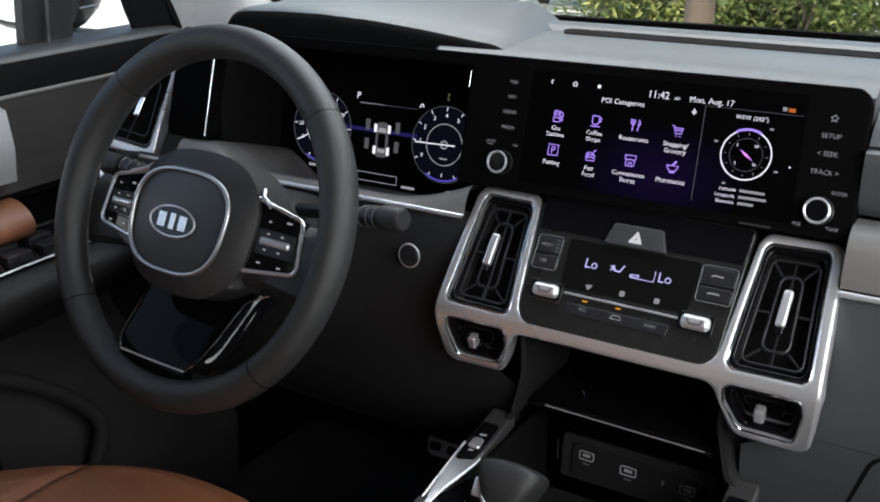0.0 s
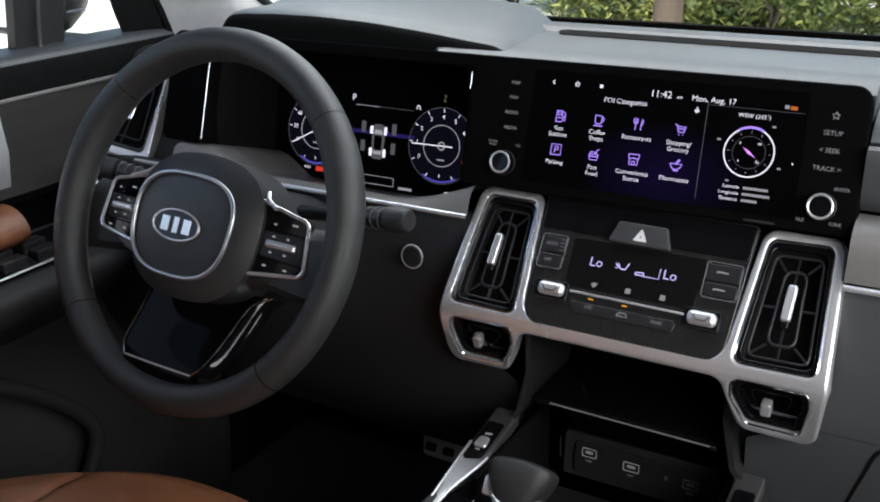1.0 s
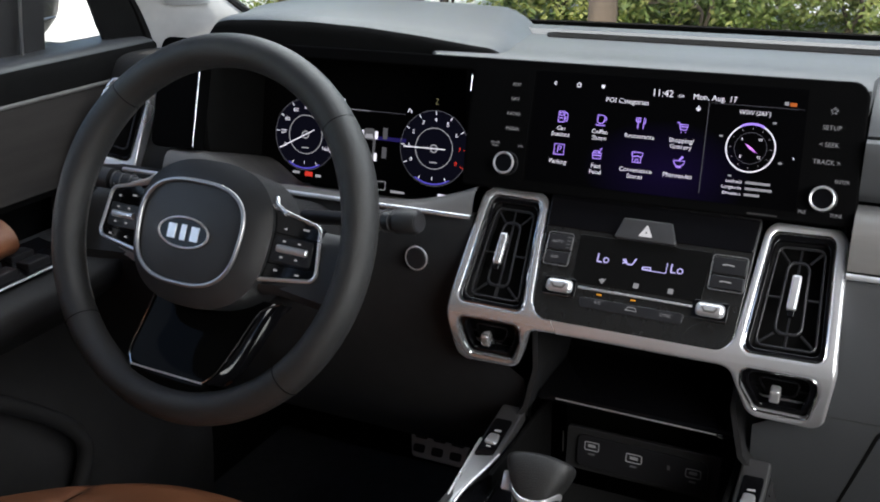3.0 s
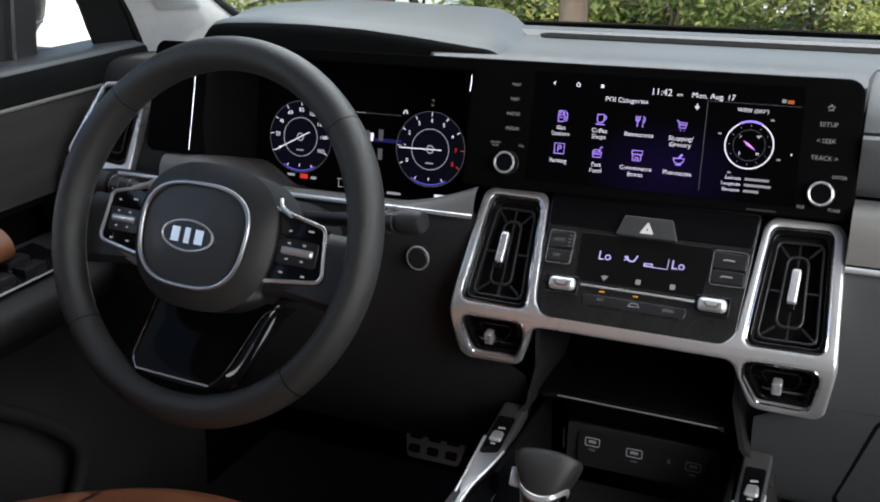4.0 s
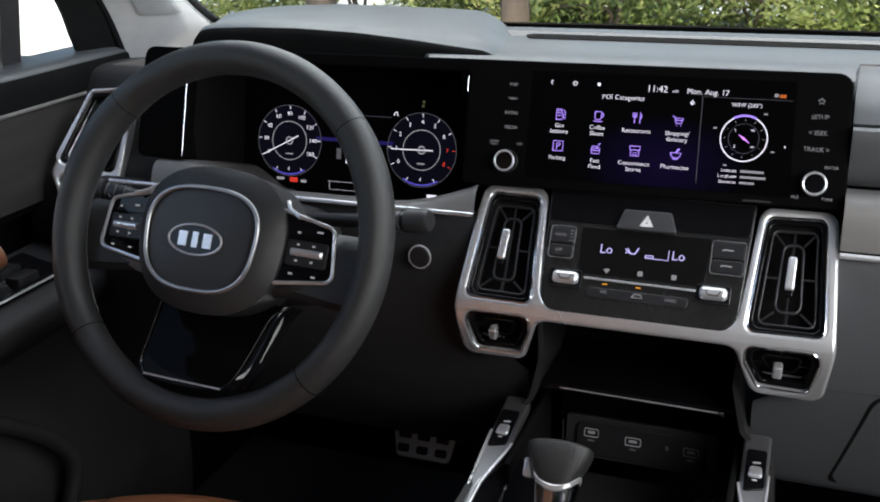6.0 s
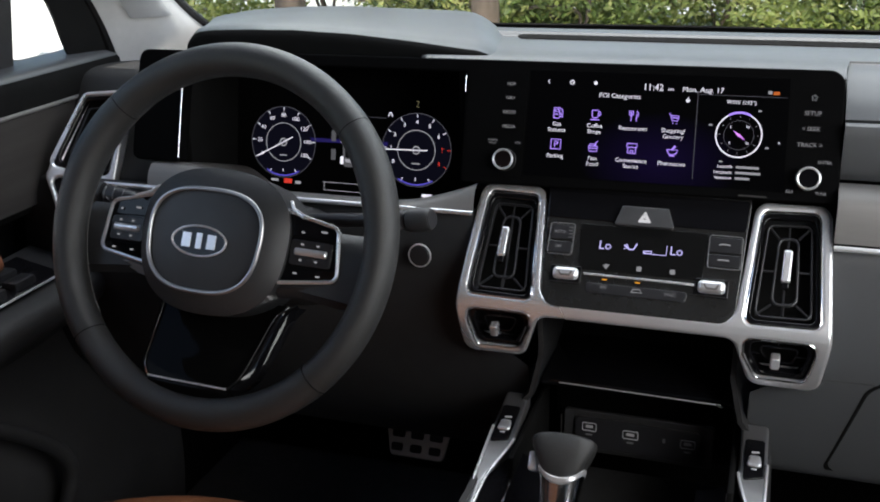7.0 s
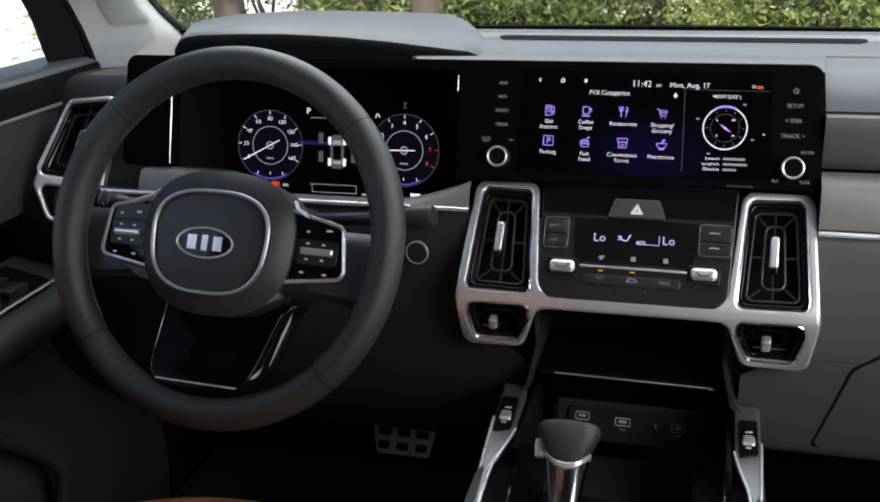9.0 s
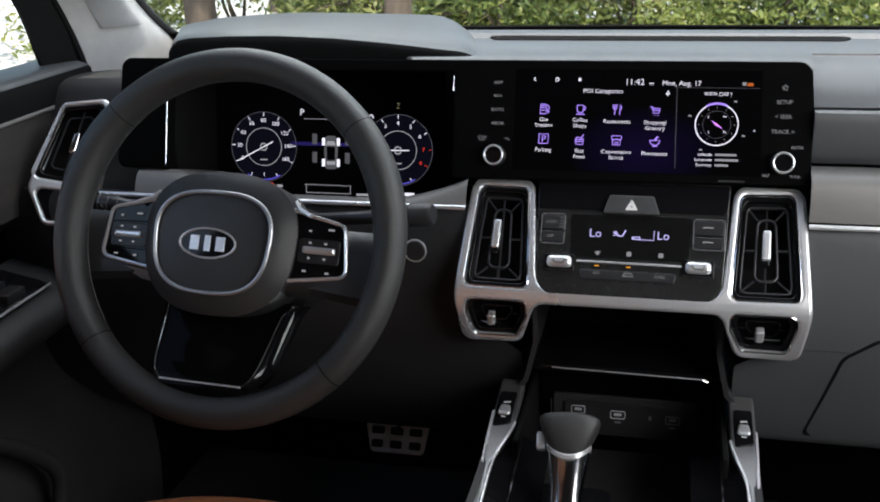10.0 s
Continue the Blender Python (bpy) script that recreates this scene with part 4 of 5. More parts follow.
part("recirculate_icon", tube([(-0.005, -0.0015, 0), (-0.003, 0.0015, 0), (0.003, 0.0015, 0), (0.005, -0.0015, 0), (-0.005, -0.0015, 0)], 0.0005, res=0), KEY_GLOW, climate, "", on_climate(0.0, 1.1155, 0.0012))
for s in (-1, 1):
    part("side_cheek", box(min(s * 0.086, s * 0.100), max(s * 0.086, s * 0.100), 0.815, 0.93, 1.095, 1.10, 0.001), DEEP, climate, "", None)

# ---- steering wheel ----
MW = tilted(-0.38, 0.688, 1.1745, 0.483) @ pose(0, 0, 0, 0, 0, -2.2)
wheel = thing("steering_wheel", (-0.38, 0.688, 1.1745), "black leather steering wheel with silver trim and gloss spoke", "steering wheel", m=MW)
RC, RR, RT = (0.0072, 0.0095, -0.0138), 0.1628, 0.0153


def wl(x=0.0, y=0.0, z=0.0):
    return MW @ Matrix.Translation((x, y, z))


def rim_point(a, b, grow=1.0):
    """A point of the rim's skin, a round the wheel and b round the section; the ring is slightly taller than wide and leans a little."""
    y = 1.0155 * (RR + RT * grow * math.cos(b)) * math.sin(a)
    return (RC[0] + (RR + RT * grow * math.cos(b)) * math.cos(a), RC[1] + y, RC[2] + RT * 1.12 * grow * math.sin(b) + 0.045 * y)


def rim_rows():
    rows = []
    for i in range(160):
        a = 2 * math.pi * i / 160
        deg = math.degrees(a)
        fat = 1.0 + 0.07 * sum(math.exp(-((deg - d + 180) % 360 - 180) ** 2 / 300) for d in (25, 155))
        row = []
        for j in range(28):
            b = 2 * math.pi * j / 28
            row.append(rim_point(a, b, fat))
        rows.append(row)
    return rows + rows[:1]


rim_bm = loft(rim_rows(), closed=True)
bmesh.ops.remove_doubles(rim_bm, verts=rim_bm.verts, dist=1e-6)
bmesh.ops.recalc_face_normals(rim_bm, faces=rim_bm.faces[:])
rim = part("rim", rim_bm, LEATHER, wheel, "black leather rim", wl())
for deg in (138, 42, 222, 316):
    a = radians(deg)
    pts = [rim_point(a, b, 1.01) for b in np.linspace(0, 2 * math.pi, 30)[:-1]]
    part("seam", tube(pts, 0.00055, True, 1), DEEP, rim, "", wl())
st = []
for rng in ((132, 216), (-40, 40)):
    for d in np.arange(*rng, 1.7):
        for off in (0.35, -0.35):
            a0, a1 = radians(d), radians(d + 0.9)
            bb = math.pi * 1.14 + off * 0.12
            p0 = [rim_point(a, q, 1.03) for a, q in ((a0, bb - 0.05), (a1, bb + 0.05))]
            st.append(tube(p0, 0.00045, res=0))
tagged(part("stitching", joined(st), THREAD, rim, "fine grey stitching", wl()), kind="stuff")


def dome(a, bt, bb, e, z0, z1, rings=10, taper=0.0, cy=0.0, power=2.5, skirt=0.0):
    rows = []
    if skirt:
        rows.append([(x, y, z0 - skirt) for x, y in superloop(a * 0.985, bt * 0.985, bb * 0.985, e, 72, 0, cy, taper)])
    for k in range(rings):
        f = k / (rings - 0.999)
        s = 1 - f
        rows.append([(x, y, z0 + (z1 - z0) * (1 - s ** power)) for x, y in superloop(a * max(s, 0.001), bt * max(s, 0.001), bb * max(s, 0.001), e, 72, 0, cy, taper)])
    return loft(rows, closed=True)


part("hub_cover", dome(0.0770, 0.0725, 0.0655, 2.5, -0.019, -0.001, 14, taper=1.0, power=3.4, skirt=0.05), PADMAT, wheel, "black soft hub cover", wl())
RINGL = superloop(0.0572, 0.0497, 0.0450, 2.8, 96, 0.0015, 0.0, 1.6)
part("hub_ring", tube([(x, y, 0.0005) for x, y in RINGL], 0.0021, True, 3), RINGMETAL, wheel, "thin silver ring", wl())
part("airbag_pad", dome(0.0560, 0.0486, 0.0440, 2.8, -0.0020, 0.0022, 14, taper=1.6, power=2.0), PADMAT, wheel, "smooth black airbag pad", wl())
badge = part("badge", plate([[(0.0285 * math.cos(t), 0.0142 * math.sin(t)) for t in np.linspace(0, 2 * math.pi, 57)[:-1]]], 0.003, 0.0006), GLOSS, wheel, "black oval badge with chrome rim and shapes", wl(-0.001, 0.001, 0.0034))
part("badge_ring", tube([(0.0280 * math.cos(t), 0.0138 * math.sin(t), 0) for t in np.linspace(0, 2 * math.pi, 57)[:-1]], 0.0011, True, 2), SILVER, badge, "", wl(-0.001, 0.001, 0.0035))
for pts in ([(-0.0175, -0.0068), (-0.0085, -0.0068), (-0.0085, 0.0068), (-0.0175, 0.0068)], [(-0.0030, -0.0074), (0.0030, -0.0074), (0.0030, 0.0074), (-0.0030, 0.0074)], [(0.0085, -0.0068), (0.0175, -0.0068), (0.0175, 0.0068), (0.0085, 0.0068)]):
    part("badge_bar", plate([pts], 0.0012, 0.0003), SILVER, badge, "", wl(-0.001, 0.001, 0.0042))
for s in (-1, 1):
    POD = [(0.0700, 0.0410, 0.002), (0.1215, 0.0300, 0.007), (0.1270, -0.0165, 0.009), (0.0700, -0.0250, 0.002)]
    mp = MW @ Matrix.Translation((0, 0, -0.0150)) @ pose(0, 0, 0, 0, 6 * s, 0)
    pod = part("button_pod", plate([rounded(flip(POD, s))], 0.018, 0.0015), GLOSS, wheel, "glossy black pod of buttons", mp)
    line = [(0.0660, 0.0425), (0.1220, 0.0307), (0.1277, -0.0172), (0.0680, -0.0258)]
    pts = rounded([(0.03, 0.043, 0)] + [(*q, 0.008) for q in line] + [(0.03, -0.030, 0)], 0, 0.003)
    pts = [p for p in pts if p[0] > 0.0665 and not (abs(p[0] - 0.03) < 0.002)]
    top = sorted(pts, key=lambda p: -math.atan2(p[1] - 0.004, p[0] - 0.085))
    part("pod_trim", tube([(p[0] * s, p[1], 0.0004) for p in top], 0.0019, res=2), SILVER, pod, "silver edge", mp)
    part("lower_blade", loft([[(s * x, y0 + 0.14 * (0.125 - x) * -1, zz) for y0, zz in ((-0.0225, -0.004), (-0.0275, -0.007), (-0.0315, -0.016))] for x in np.linspace(0.070, 0.123, 8)], thick=0.002), SILVER if s < 0 else HARD, pod, "", mp)
    part("roller", plate([rounded([(s * 0.0990 - 0.0160, 0.0020), (s * 0.0990 + 0.0160, 0.0020), (s * 0.0990 + 0.0160, 0.0090), (s * 0.0990 - 0.0160, 0.0090)], 0.0020)], 0.008, 0.0030, 4), SILVER, pod, "silver roller switch", mp @ Matrix.Translation((0, 0, 0.0040)))
    part("roller_pad", plate([rounded([(s * 0.0990 - 0.0200, -0.0070), (s * 0.0990 + 0.0200, -0.0070), (s * 0.0990 + 0.0200, 0.0165), (s * 0.0990 - 0.0200, 0.0165)], 0.003)], 0.003, 0.0008), BUTTON, pod, "", mp @ Matrix.Translation((0, 0, 0.0012)))
    for dx, dy, w in ((-0.009, 0.0125, 0.003), (0.006, 0.0125, 0.003), (-0.009, -0.0020, 0.003), (0.006, -0.0020, 0.003), (-0.012, -0.0145, 0.004), (0.010, -0.0150, 0.004), (-0.010, 0.0235, 0.003), (0.010, 0.0260, 0.006)):
        part("button_mark", plate([rounded([(-w / 2, -0.0009), (w / 2, -0.0009), (w / 2, 0.0009), (-w / 2, 0.0009)], 0.0005, 0)], 0.0003, 0.00003), KEY_GLOW, pod, "", mp @ Matrix.Translation((s * 0.099 + dx, dy, 0.0016)), smooth=False)
    part("button_gap", tube([(s * 0.0735, -0.0090, 0), (s * 0.123, -0.0085, 0)], 0.0005, res=0), DEEP, pod, "", mp @ Matrix.Translation((0, 0, 0.0003)))
    part("button_gap", tube([(s * 0.0735, 0.0190, 0), (s * 0.123, 0.0175, 0)], 0.0005, res=0), DEEP, pod, "", mp @ Matrix.Translation((0, 0, 0.0003)))
    part("spoke", loft([[(s * x, y, z) for y, z in ((0.024 - 0.1 * (x - 0.07), -0.030), (0.0, -0.028), (-0.028 - 0.1 * (x - 0.07), -0.030), (-0.034 - 0.12 * (x - 0.07), -0.040), (0.0, -0.050), (0.028, -0.040))] for x in np.linspace(0.05, 0.152, 10)], True, True), PADMAT, wheel, "", wl())
    part("upper_blade", tube([(s * 0.0705, 0.050, -0.026), (s * 0.076, 0.043, -0.021), (s * 0.090, 0.0365, -0.017)], 0.0022, res=2), SILVER, wheel, "short silver blade", wl())
# lower spoke
SP = [(-0.046, 0.066, -0.060), (-0.060, 0.0600, -0.052), (-0.090, 0.0555, -0.0370), (-0.116, 0.0510, -0.0225), (-0.1285, 0.0420, -0.0170), (-0.1370, 0.0440, -0.0165), (-0.156, 0.052, -0.024)]
rows = [[(w * f, y, z + 0.0015 * (1 - f * f)) for f in np.linspace(-1, 1, 17)] for y, w, z in smooth_curve(SP, 36)]
spoke = part("lower_spoke", loft(rows, thick=0.012), SPOKE, wheel, "piano black lower spoke", wl())
edge = [(w, y, z + 0.0012) for y, w, z in smooth_curve([(-0.044, 0.0765, -0.0640), (-0.0515, 0.0660, -0.0590)] + SP[1:5], 22)]
part("spoke_edge", tube([(-x, y, z) for x, y, z in edge[4:]], 0.0008, res=1), CHROME, spoke, "thin chrome edge", wl())
part("spoke_edge", tube(edge, 0.0009, res=1), CHROME, spoke, "thin chrome edge", wl())
part("spoke_edge", tube([(x, -0.1287, -0.0155 + 0.0015 * (1 - (x / 0.042) ** 2)) for x in np.linspace(-0.0415, 0.0415, 16)], 0.0010, res=1), SILVER, spoke, "thin chrome edge", wl())
for sx in (-1, 1):
    part("spoke_cheek", loft([[(sx * (w + a), y, z - b) for a, b in ((0.0015, 0.001), (0.008, 0.006), (0.013, 0.018))] for y, w, z in smooth_curve(SP[:5], 20)], thick=0.002), GLOSS, spoke, "glossy side of the spoke", wl())

# column and stalks
column = thing("steering_column", (-0.38, 0.80, 1.10), "black plastic steering column shroud", "steering column")
part("shroud", loft([[(-0.38 + x, y, zc + z) for x, z in superloop(w, h, h, 3.0, 32)] for y, w, h, zc in ((0.745, 0.050, 0.045, 1.150), (0.78, 0.062, 0.052, 1.135), (0.84, 0.070, 0.058, 1.110), (0.90, 0.072, 0.060, 1.085))], True, True), HARD, column)


def stalk(name, s):
    st_ = thing(name, (-0.38 + s * 0.07, 0.79, 1.17), "black plastic control stalk behind the steering wheel", "stalk", "column stalks")
    e = Vector((-0.38 + s * 0.194, 0.774, 1.186))
    b = Vector((-0.38 + s * 0.055, 0.800, 1.165))
    d = e - b
    q = d.to_track_quat("Z", "Y").to_matrix().to_4x4()
    prof = ((0.0, 0.008), (0.45, 0.0075), (0.62, 0.0085), (0.66, 0.0100), (0.80, 0.0105), (0.82, 0.0095), (0.84, 0.0118), (0.97, 0.0118), (1.0, 0.0095))
    part("lever", loft([[(r * math.cos(t), r * 0.9 * math.sin(t), f * d.length) for t in np.linspace(0, 2 * math.pi, 21)[:-1]] for f, r in prof[:6]], True, True), BUTTON, st_, "", Matrix.Translation(b) @ q)
    part("twist_knob", loft([[(r * math.cos(t), r * math.sin(t), f * d.length) for t in np.linspace(0, 2 * math.pi, 25)[:-1]] for f, r in prof[6:]], True, True), HARD, st_, "ribbed end knob", Matrix.Translation(b) @ q)
    # thin rings in a lighter grey than the lever
    for k, (f, r) in enumerate(((0.665, 0.0106), (0.735, 0.0111), (0.800, 0.0111))):
        part("stalk_ring", tube([(r * math.cos(t), r * 0.93 * math.sin(t), f * d.length) for t in np.linspace(0, 2 * math.pi, 29)[:-1]], 0.0006, True, 1), PLASTICEDGE, st_, "", Matrix.Translation(b) @ q)
    part("knob_face", disc(0.0088, 0.0012, 0.0005), BUTTON, st_, "", Matrix.Translation(b) @ q @ Matrix.Translation((0, 0, d.length + 0.0011)))
    for k in range(3):
        part("print_mark", tube([(0.0105 * math.cos(-1.2 + 0.5 * k), 0.0098 * math.sin(-1.2 + 0.5 * k), (0.70 + 0.03 * k) * d.length), (0.0105 * math.cos(-0.9 + 0.5 * k), 0.0098 * math.sin(-0.9 + 0.5 * k), (0.72 + 0.03 * k) * d.length)], 0.0006, res=0), PRINT, st_, "", Matrix.Translation(b) @ q)
    return st_


stalk("wiper_stalk", 1)
stalk("indicator_stalk", -1)

# ---- driver's corner vent ----
dv = thing("corner_air_vent", (-0.61, 0.84, 1.14), "narrow black corner air vent in a silver frame", "air vent")
_z = Vector((0.332, -0.830, 0.415)).normalized()
_x = Vector((0.928, 0.371, 0.0)).normalized()
_y = _z.cross(_x)
MD = Matrix(((_x.x, _y.x, _z.x, -0.650), (_x.y, _y.y, _z.y, 0.873), (_x.z, _y.z, _z.z, 1.190), (0, 0, 0, 1)))
DV = [(0.003, 0.079, 0.010), (0.058, 0.081, 0.008), (0.0385, -0.026, 0.02), (0.011, -0.069, 0.010), (-0.028, -0.063, 0.010), (-0.042, -0.018, 0.015)]
DO = [(0.005, 0.074), (0.053, 0.075), (0.030, -0.022), (-0.036, -0.006)]
DL = [(-0.036, -0.018), (0.027, -0.032), (0.006, -0.063), (-0.024, -0.058)]
part("frame", plate([rounded(DV), rounded(DO, 0.007), rounded(DL, 0.007)], 0.024, 0.003, 3), SILVER, dv, "satin silver frame", MD)
part("housing", plate([rounded(scaled(DV, 0.96, 0.96), 0.004)], 0.004), DEEP, dv, "", MD @ Matrix.Translation((0, 0, -0.024)))
part("bezel", plate([rounded(DO, 0.007), rounded(scaled(DO, 0.84, 0.88), 0.006)], 0.010, 0.002), GLOSS, dv, "", MD @ Matrix.Translation((0, 0, -0.003)))
part("slat_ring", tube([(*p, 0) for p in rounded(scaled(DO, 0.6, 0.7), 0.005)], 0.0011, True, 1), BUTTON, dv, "", MD @ Matrix.Translation((0, 0, -0.009)))
part("slat", tube([(-0.003, -0.010, 0), (0.026, 0.068, 0)], 0.0011, res=1), BUTTON, dv, "", MD @ Matrix.Translation((0, 0, -0.010)))
part("tab", plate([rounded([(0.006, 0.018), (0.014, 0.018), (0.022, 0.042), (0.014, 0.042)], 0.002)], 0.008, 0.002), CHROME, dv, "silver adjusting tab", MD)
part("lower_bezel", plate([rounded(scaled(DL, 0.97, 0.97), 0.006)], 0.003), GLOSS, dv, "", MD @ Matrix.Translation((0, 0, -0.004)))

# ---- centre console ----
console = thing("centre_console", (0, 0.7, 0.56), "black centre console with silver arms and gloss black tray", "console")


def arm_z(y):
    return 0.968 + 0.19 * (y - 0.79)


def on_arm(me, lift=0.0):
    for v in me.vertices:
        v.co = (v.co.x, v.co.y, arm_z(v.co.y) + v.co.z + lift)
    return me


for s in (-1, 1):
    ARM = [(0.106, 0.846, 0.003), (0.131, 0.846, 0.004), (0.1315, 0.768, 0.02), (0.1285, 0.715, 0.03), (0.1280, 0.40, 0.002), (0.1215, 0.40, 0.002), (0.1215, 0.715, 0.03), (0.1065, 0.768, 0.02)]
    arm = part("arm", on_arm(plate([rounded(flip(ARM, s))], 0.014, 0.0022, 3)), DARKSILVER, console, "dark satin metal console arm")
    part("arm_edge", on_arm(tube([(s * x, y, 0.0) for x, y in ((0.1060, 0.775), (0.1100, 0.752), (0.1190, 0.728), (0.1212, 0.70), (0.1215, 0.60), (0.1215, 0.41))], 0.0016, smoothline=True)), SILVER, arm, "bright silver edge")
    part("arm_edge", on_arm(tube([(s * x, y, 0.0) for x, y in ((0.1312, 0.79), (0.1310, 0.76), (0.1290, 0.72), (0.1283, 0.60), (0.1283, 0.41))], 0.0016, smoothline=True)), SILVER, arm, "bright silver edge")
    sw = part("heater_switch", on_arm(plate([rounded([(s * 0.1195 - 0.0092, 0.766), (s * 0.1195 + 0.0088, 0.772), (s * 0.1195 + 0.0088, 0.822), (s * 0.1195 - 0.0088, 0.822)], 0.003)], 0.003, 0.0006), 0.0014), GLOSS, arm, "black seat heater switch")
    part("switch_icon", on_arm(plate([rounded([(s * 0.1195 - 0.0068, 0.784), (s * 0.1195 + 0.0068, 0.784), (s * 0.1195 + 0.0052, 0.798), (s * 0.1195 - 0.0052, 0.798)], 0.003)], 0.004, 0.0016), 0.0036), SILVER, arm, "")
    part("switch_icon", on_arm(plate([rounded([(s * 0.1195 - 0.003, 0.802), (s * 0.1195 + 0.004, 0.803), (s * 0.1195 + 0.004, 0.8055), (s * 0.1195 - 0.003, 0.8045)], 0.0005, 0)], 0.0006, 0.0001), 0.0018), PRINT, arm, "")
    part("switch_icon", on_arm(plate([rounded([(s * 0.1195 - 0.0025, 0.780), (s * 0.1195 + 0.0025, 0.780), (s * 0.1195 + 0.0025, 0.782), (s * 0.1195 - 0.0025, 0.782)], 0.0005, 0)], 0.0006, 0.0001), 0.0018), PRINT, arm, "")
    part("side_wall", loft([[(s * x, y, z) for y in np.linspace(0.40, 0.93, 12)] for x, z in ((0.131, 0.955), (0.137, 0.93), (0.150, 0.70), (0.155, 0.56))], thick=0.006), HARD, console)
    # near-black colour supplies the dark of the tray cavity
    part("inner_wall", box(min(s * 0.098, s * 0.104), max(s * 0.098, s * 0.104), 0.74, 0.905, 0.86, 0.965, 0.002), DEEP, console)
    part("inner_edge", tube([(s * 0.0985, y, arm_z(y) - 0.012) for y in np.linspace(0.45, 0.76, 8)], 0.0012, res=1), CHROME, console, "thin chrome line")
    part("deck_side", loft([[(s * x, y, z + 0.15 * (y - 0.7)) for y in np.linspace(0.40, 0.78, 8)] for x, z in ((0.122, 0.951), (0.105, 0.940), (0.085, 0.928), (0.070, 0.925))], thick=0.003), GLOSS, console, "piano black deck")
    part("column_wall", loft([[(s * x, y, z) for y in np.linspace(0.835, 0.95, 5)] for x, z in ((0.098, 1.085), (0.096, 1.03), (0.106, 0.985), (0.134, 0.95))], thick=0.005), KNEE, console)
part("deck", box(-0.105, 0.105, 0.40, 0.74, 0.86, 0.905, 0.004), GLOSS, console, "piano black deck")
part("tray_floor", box(-0.100, 0.100, 0.735, 0.905, 0.855, 0.866, 0.002), RUBBER, console, "black rubber tray mat")
usb = part("socket_panel", plate([rounded([(-0.082, -0.024), (0.079, -0.024), (0.079, 0.024), (-0.082, 0.024)], 0.004)], 0.006, 0.001), HARD, console, "dark panel of charging sockets", tilted(0, 0.906, 0.909, 0.10))
MU = tilted(0, 0.902, 0.909, 0.10)
part("socket_inset", plate([rounded([(-0.069, -0.017), (0.067, -0.019), (0.067, 0.017), (-0.069, 0.019)], 0.007)], 0.003, 0.0008), BUTTON, usb, "", MU)
for k, (x, z, w) in enumerate(((-0.053, 0.0075, 0.0080), (-0.008, 0.0045, 0.0086), (0.053, 0.003, 0.0080))):
    part("socket", plate([rounded([(x - w, z - 0.0050), (x + w, z - 0.0050), (x + w, z + 0.0050), (x - w, z + 0.0050)], 0.002), rounded([(x - w * 0.88, z - 0.0040), (x + w * 0.88, z - 0.0040), (x + w * 0.88, z + 0.0040), (x - w * 0.88, z + 0.0040)], 0.001)], 0.002, 0.0004), PRINT if k < 2 else DIMPRINT, usb, "metal-rimmed charging socket", MU @ Matrix.Translation((0, 0, 0.0008)))
    part("socket_tongue", plate([rounded([(x - w * 0.5, z - 0.0012), (x + w * 0.5, z - 0.0012), (x + w * 0.5, z + 0.0020), (x - w * 0.5, z + 0.0020)], 0.0005, 0)], 0.001, 0.0002), PRINT if k < 2 else DIMPRINT, usb, "", MU @ Matrix.Translation((0, 0, 0.0005)))
    part("text_bar", plate([[(x - 0.0035, z - 0.0100), (x + 0.0035, z - 0.0100), (x + 0.0035, z - 0.0080), (x - 0.0035, z - 0.0080)]], 0.0002, 0.00002), DIMPRINT, usb, "", MU @ Matrix.Translation((0, 0, 0.0003)))
part("lamp_mark", plate([[(0.0265, 0.001), (0.0295, 0.001), (0.0295, 0.006), (0.0265, 0.006)]], 0.0002, 0.00002), DIMPRINT, usb, "", MU @ Matrix.Translation((0, 0, 0.0003)))
part("shelf", box(-0.098, 0.098, 0.856, 0.98, 0.986, 0.994, 0.002), GLOSS, console, "gloss black shelf above the tray")
part("shelf_edge", tube([(-0.078, 0.853, 0.9925), (0.084, 0.851, 0.9915)], 0.0008, res=1), SILVER, console, "thin silver shelf edge")
part("shelf_edge_end", tube([(0.0795, 0.849, 0.9920), (0.0855, 0.849, 0.9900)], 0.0014, res=1), CHROME, console, "")
# back of the cavity, its depth of shade given by the colour
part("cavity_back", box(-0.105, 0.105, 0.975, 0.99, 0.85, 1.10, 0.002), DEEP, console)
part("bezel_edge", tube([(-0.0835, 0.8985, 0.93), (-0.0835, 0.8995, 0.905)], 0.0007, res=0), STEEL, console, "")
for x, y in ((-0.055, 0.56), (0.060, 0.56)):
    part("cup_holder_ring", tube([(x + 0.036 * math.cos(t), y + 0.036 * math.sin(t), 0.9075) for t in np.linspace(0, 2 * math.pi, 33)[:-1]], 0.0018, True, 2), CHROME, console, "chrome cup holder ring")
part("selector_plate", plate([rounded([(-0.088, 0.60), (-0.005, 0.60), (-0.005, 0.755), (-0.088, 0.755)], 0.012)], 0.004, 0.001), GLOSS, console, "piano black selector plate", Matrix.Translation((0, 0, 0.9095)))

# ---- gear selector ----
gear = thing("gear_selector", (-0.044, 0.665, 0.91), "black leather gear selector with silver collar", "gear selector")
AX0, AX1 = Vector((-0.043, 0.655, 0.905)), Vector((-0.0455, 0.728, 1.001))
MG = Matrix.Translation(AX0) @ (AX1 - AX0).to_track_quat("Z", "Y").to_matrix().to_4x4()
GL = (AX1 - AX0).length


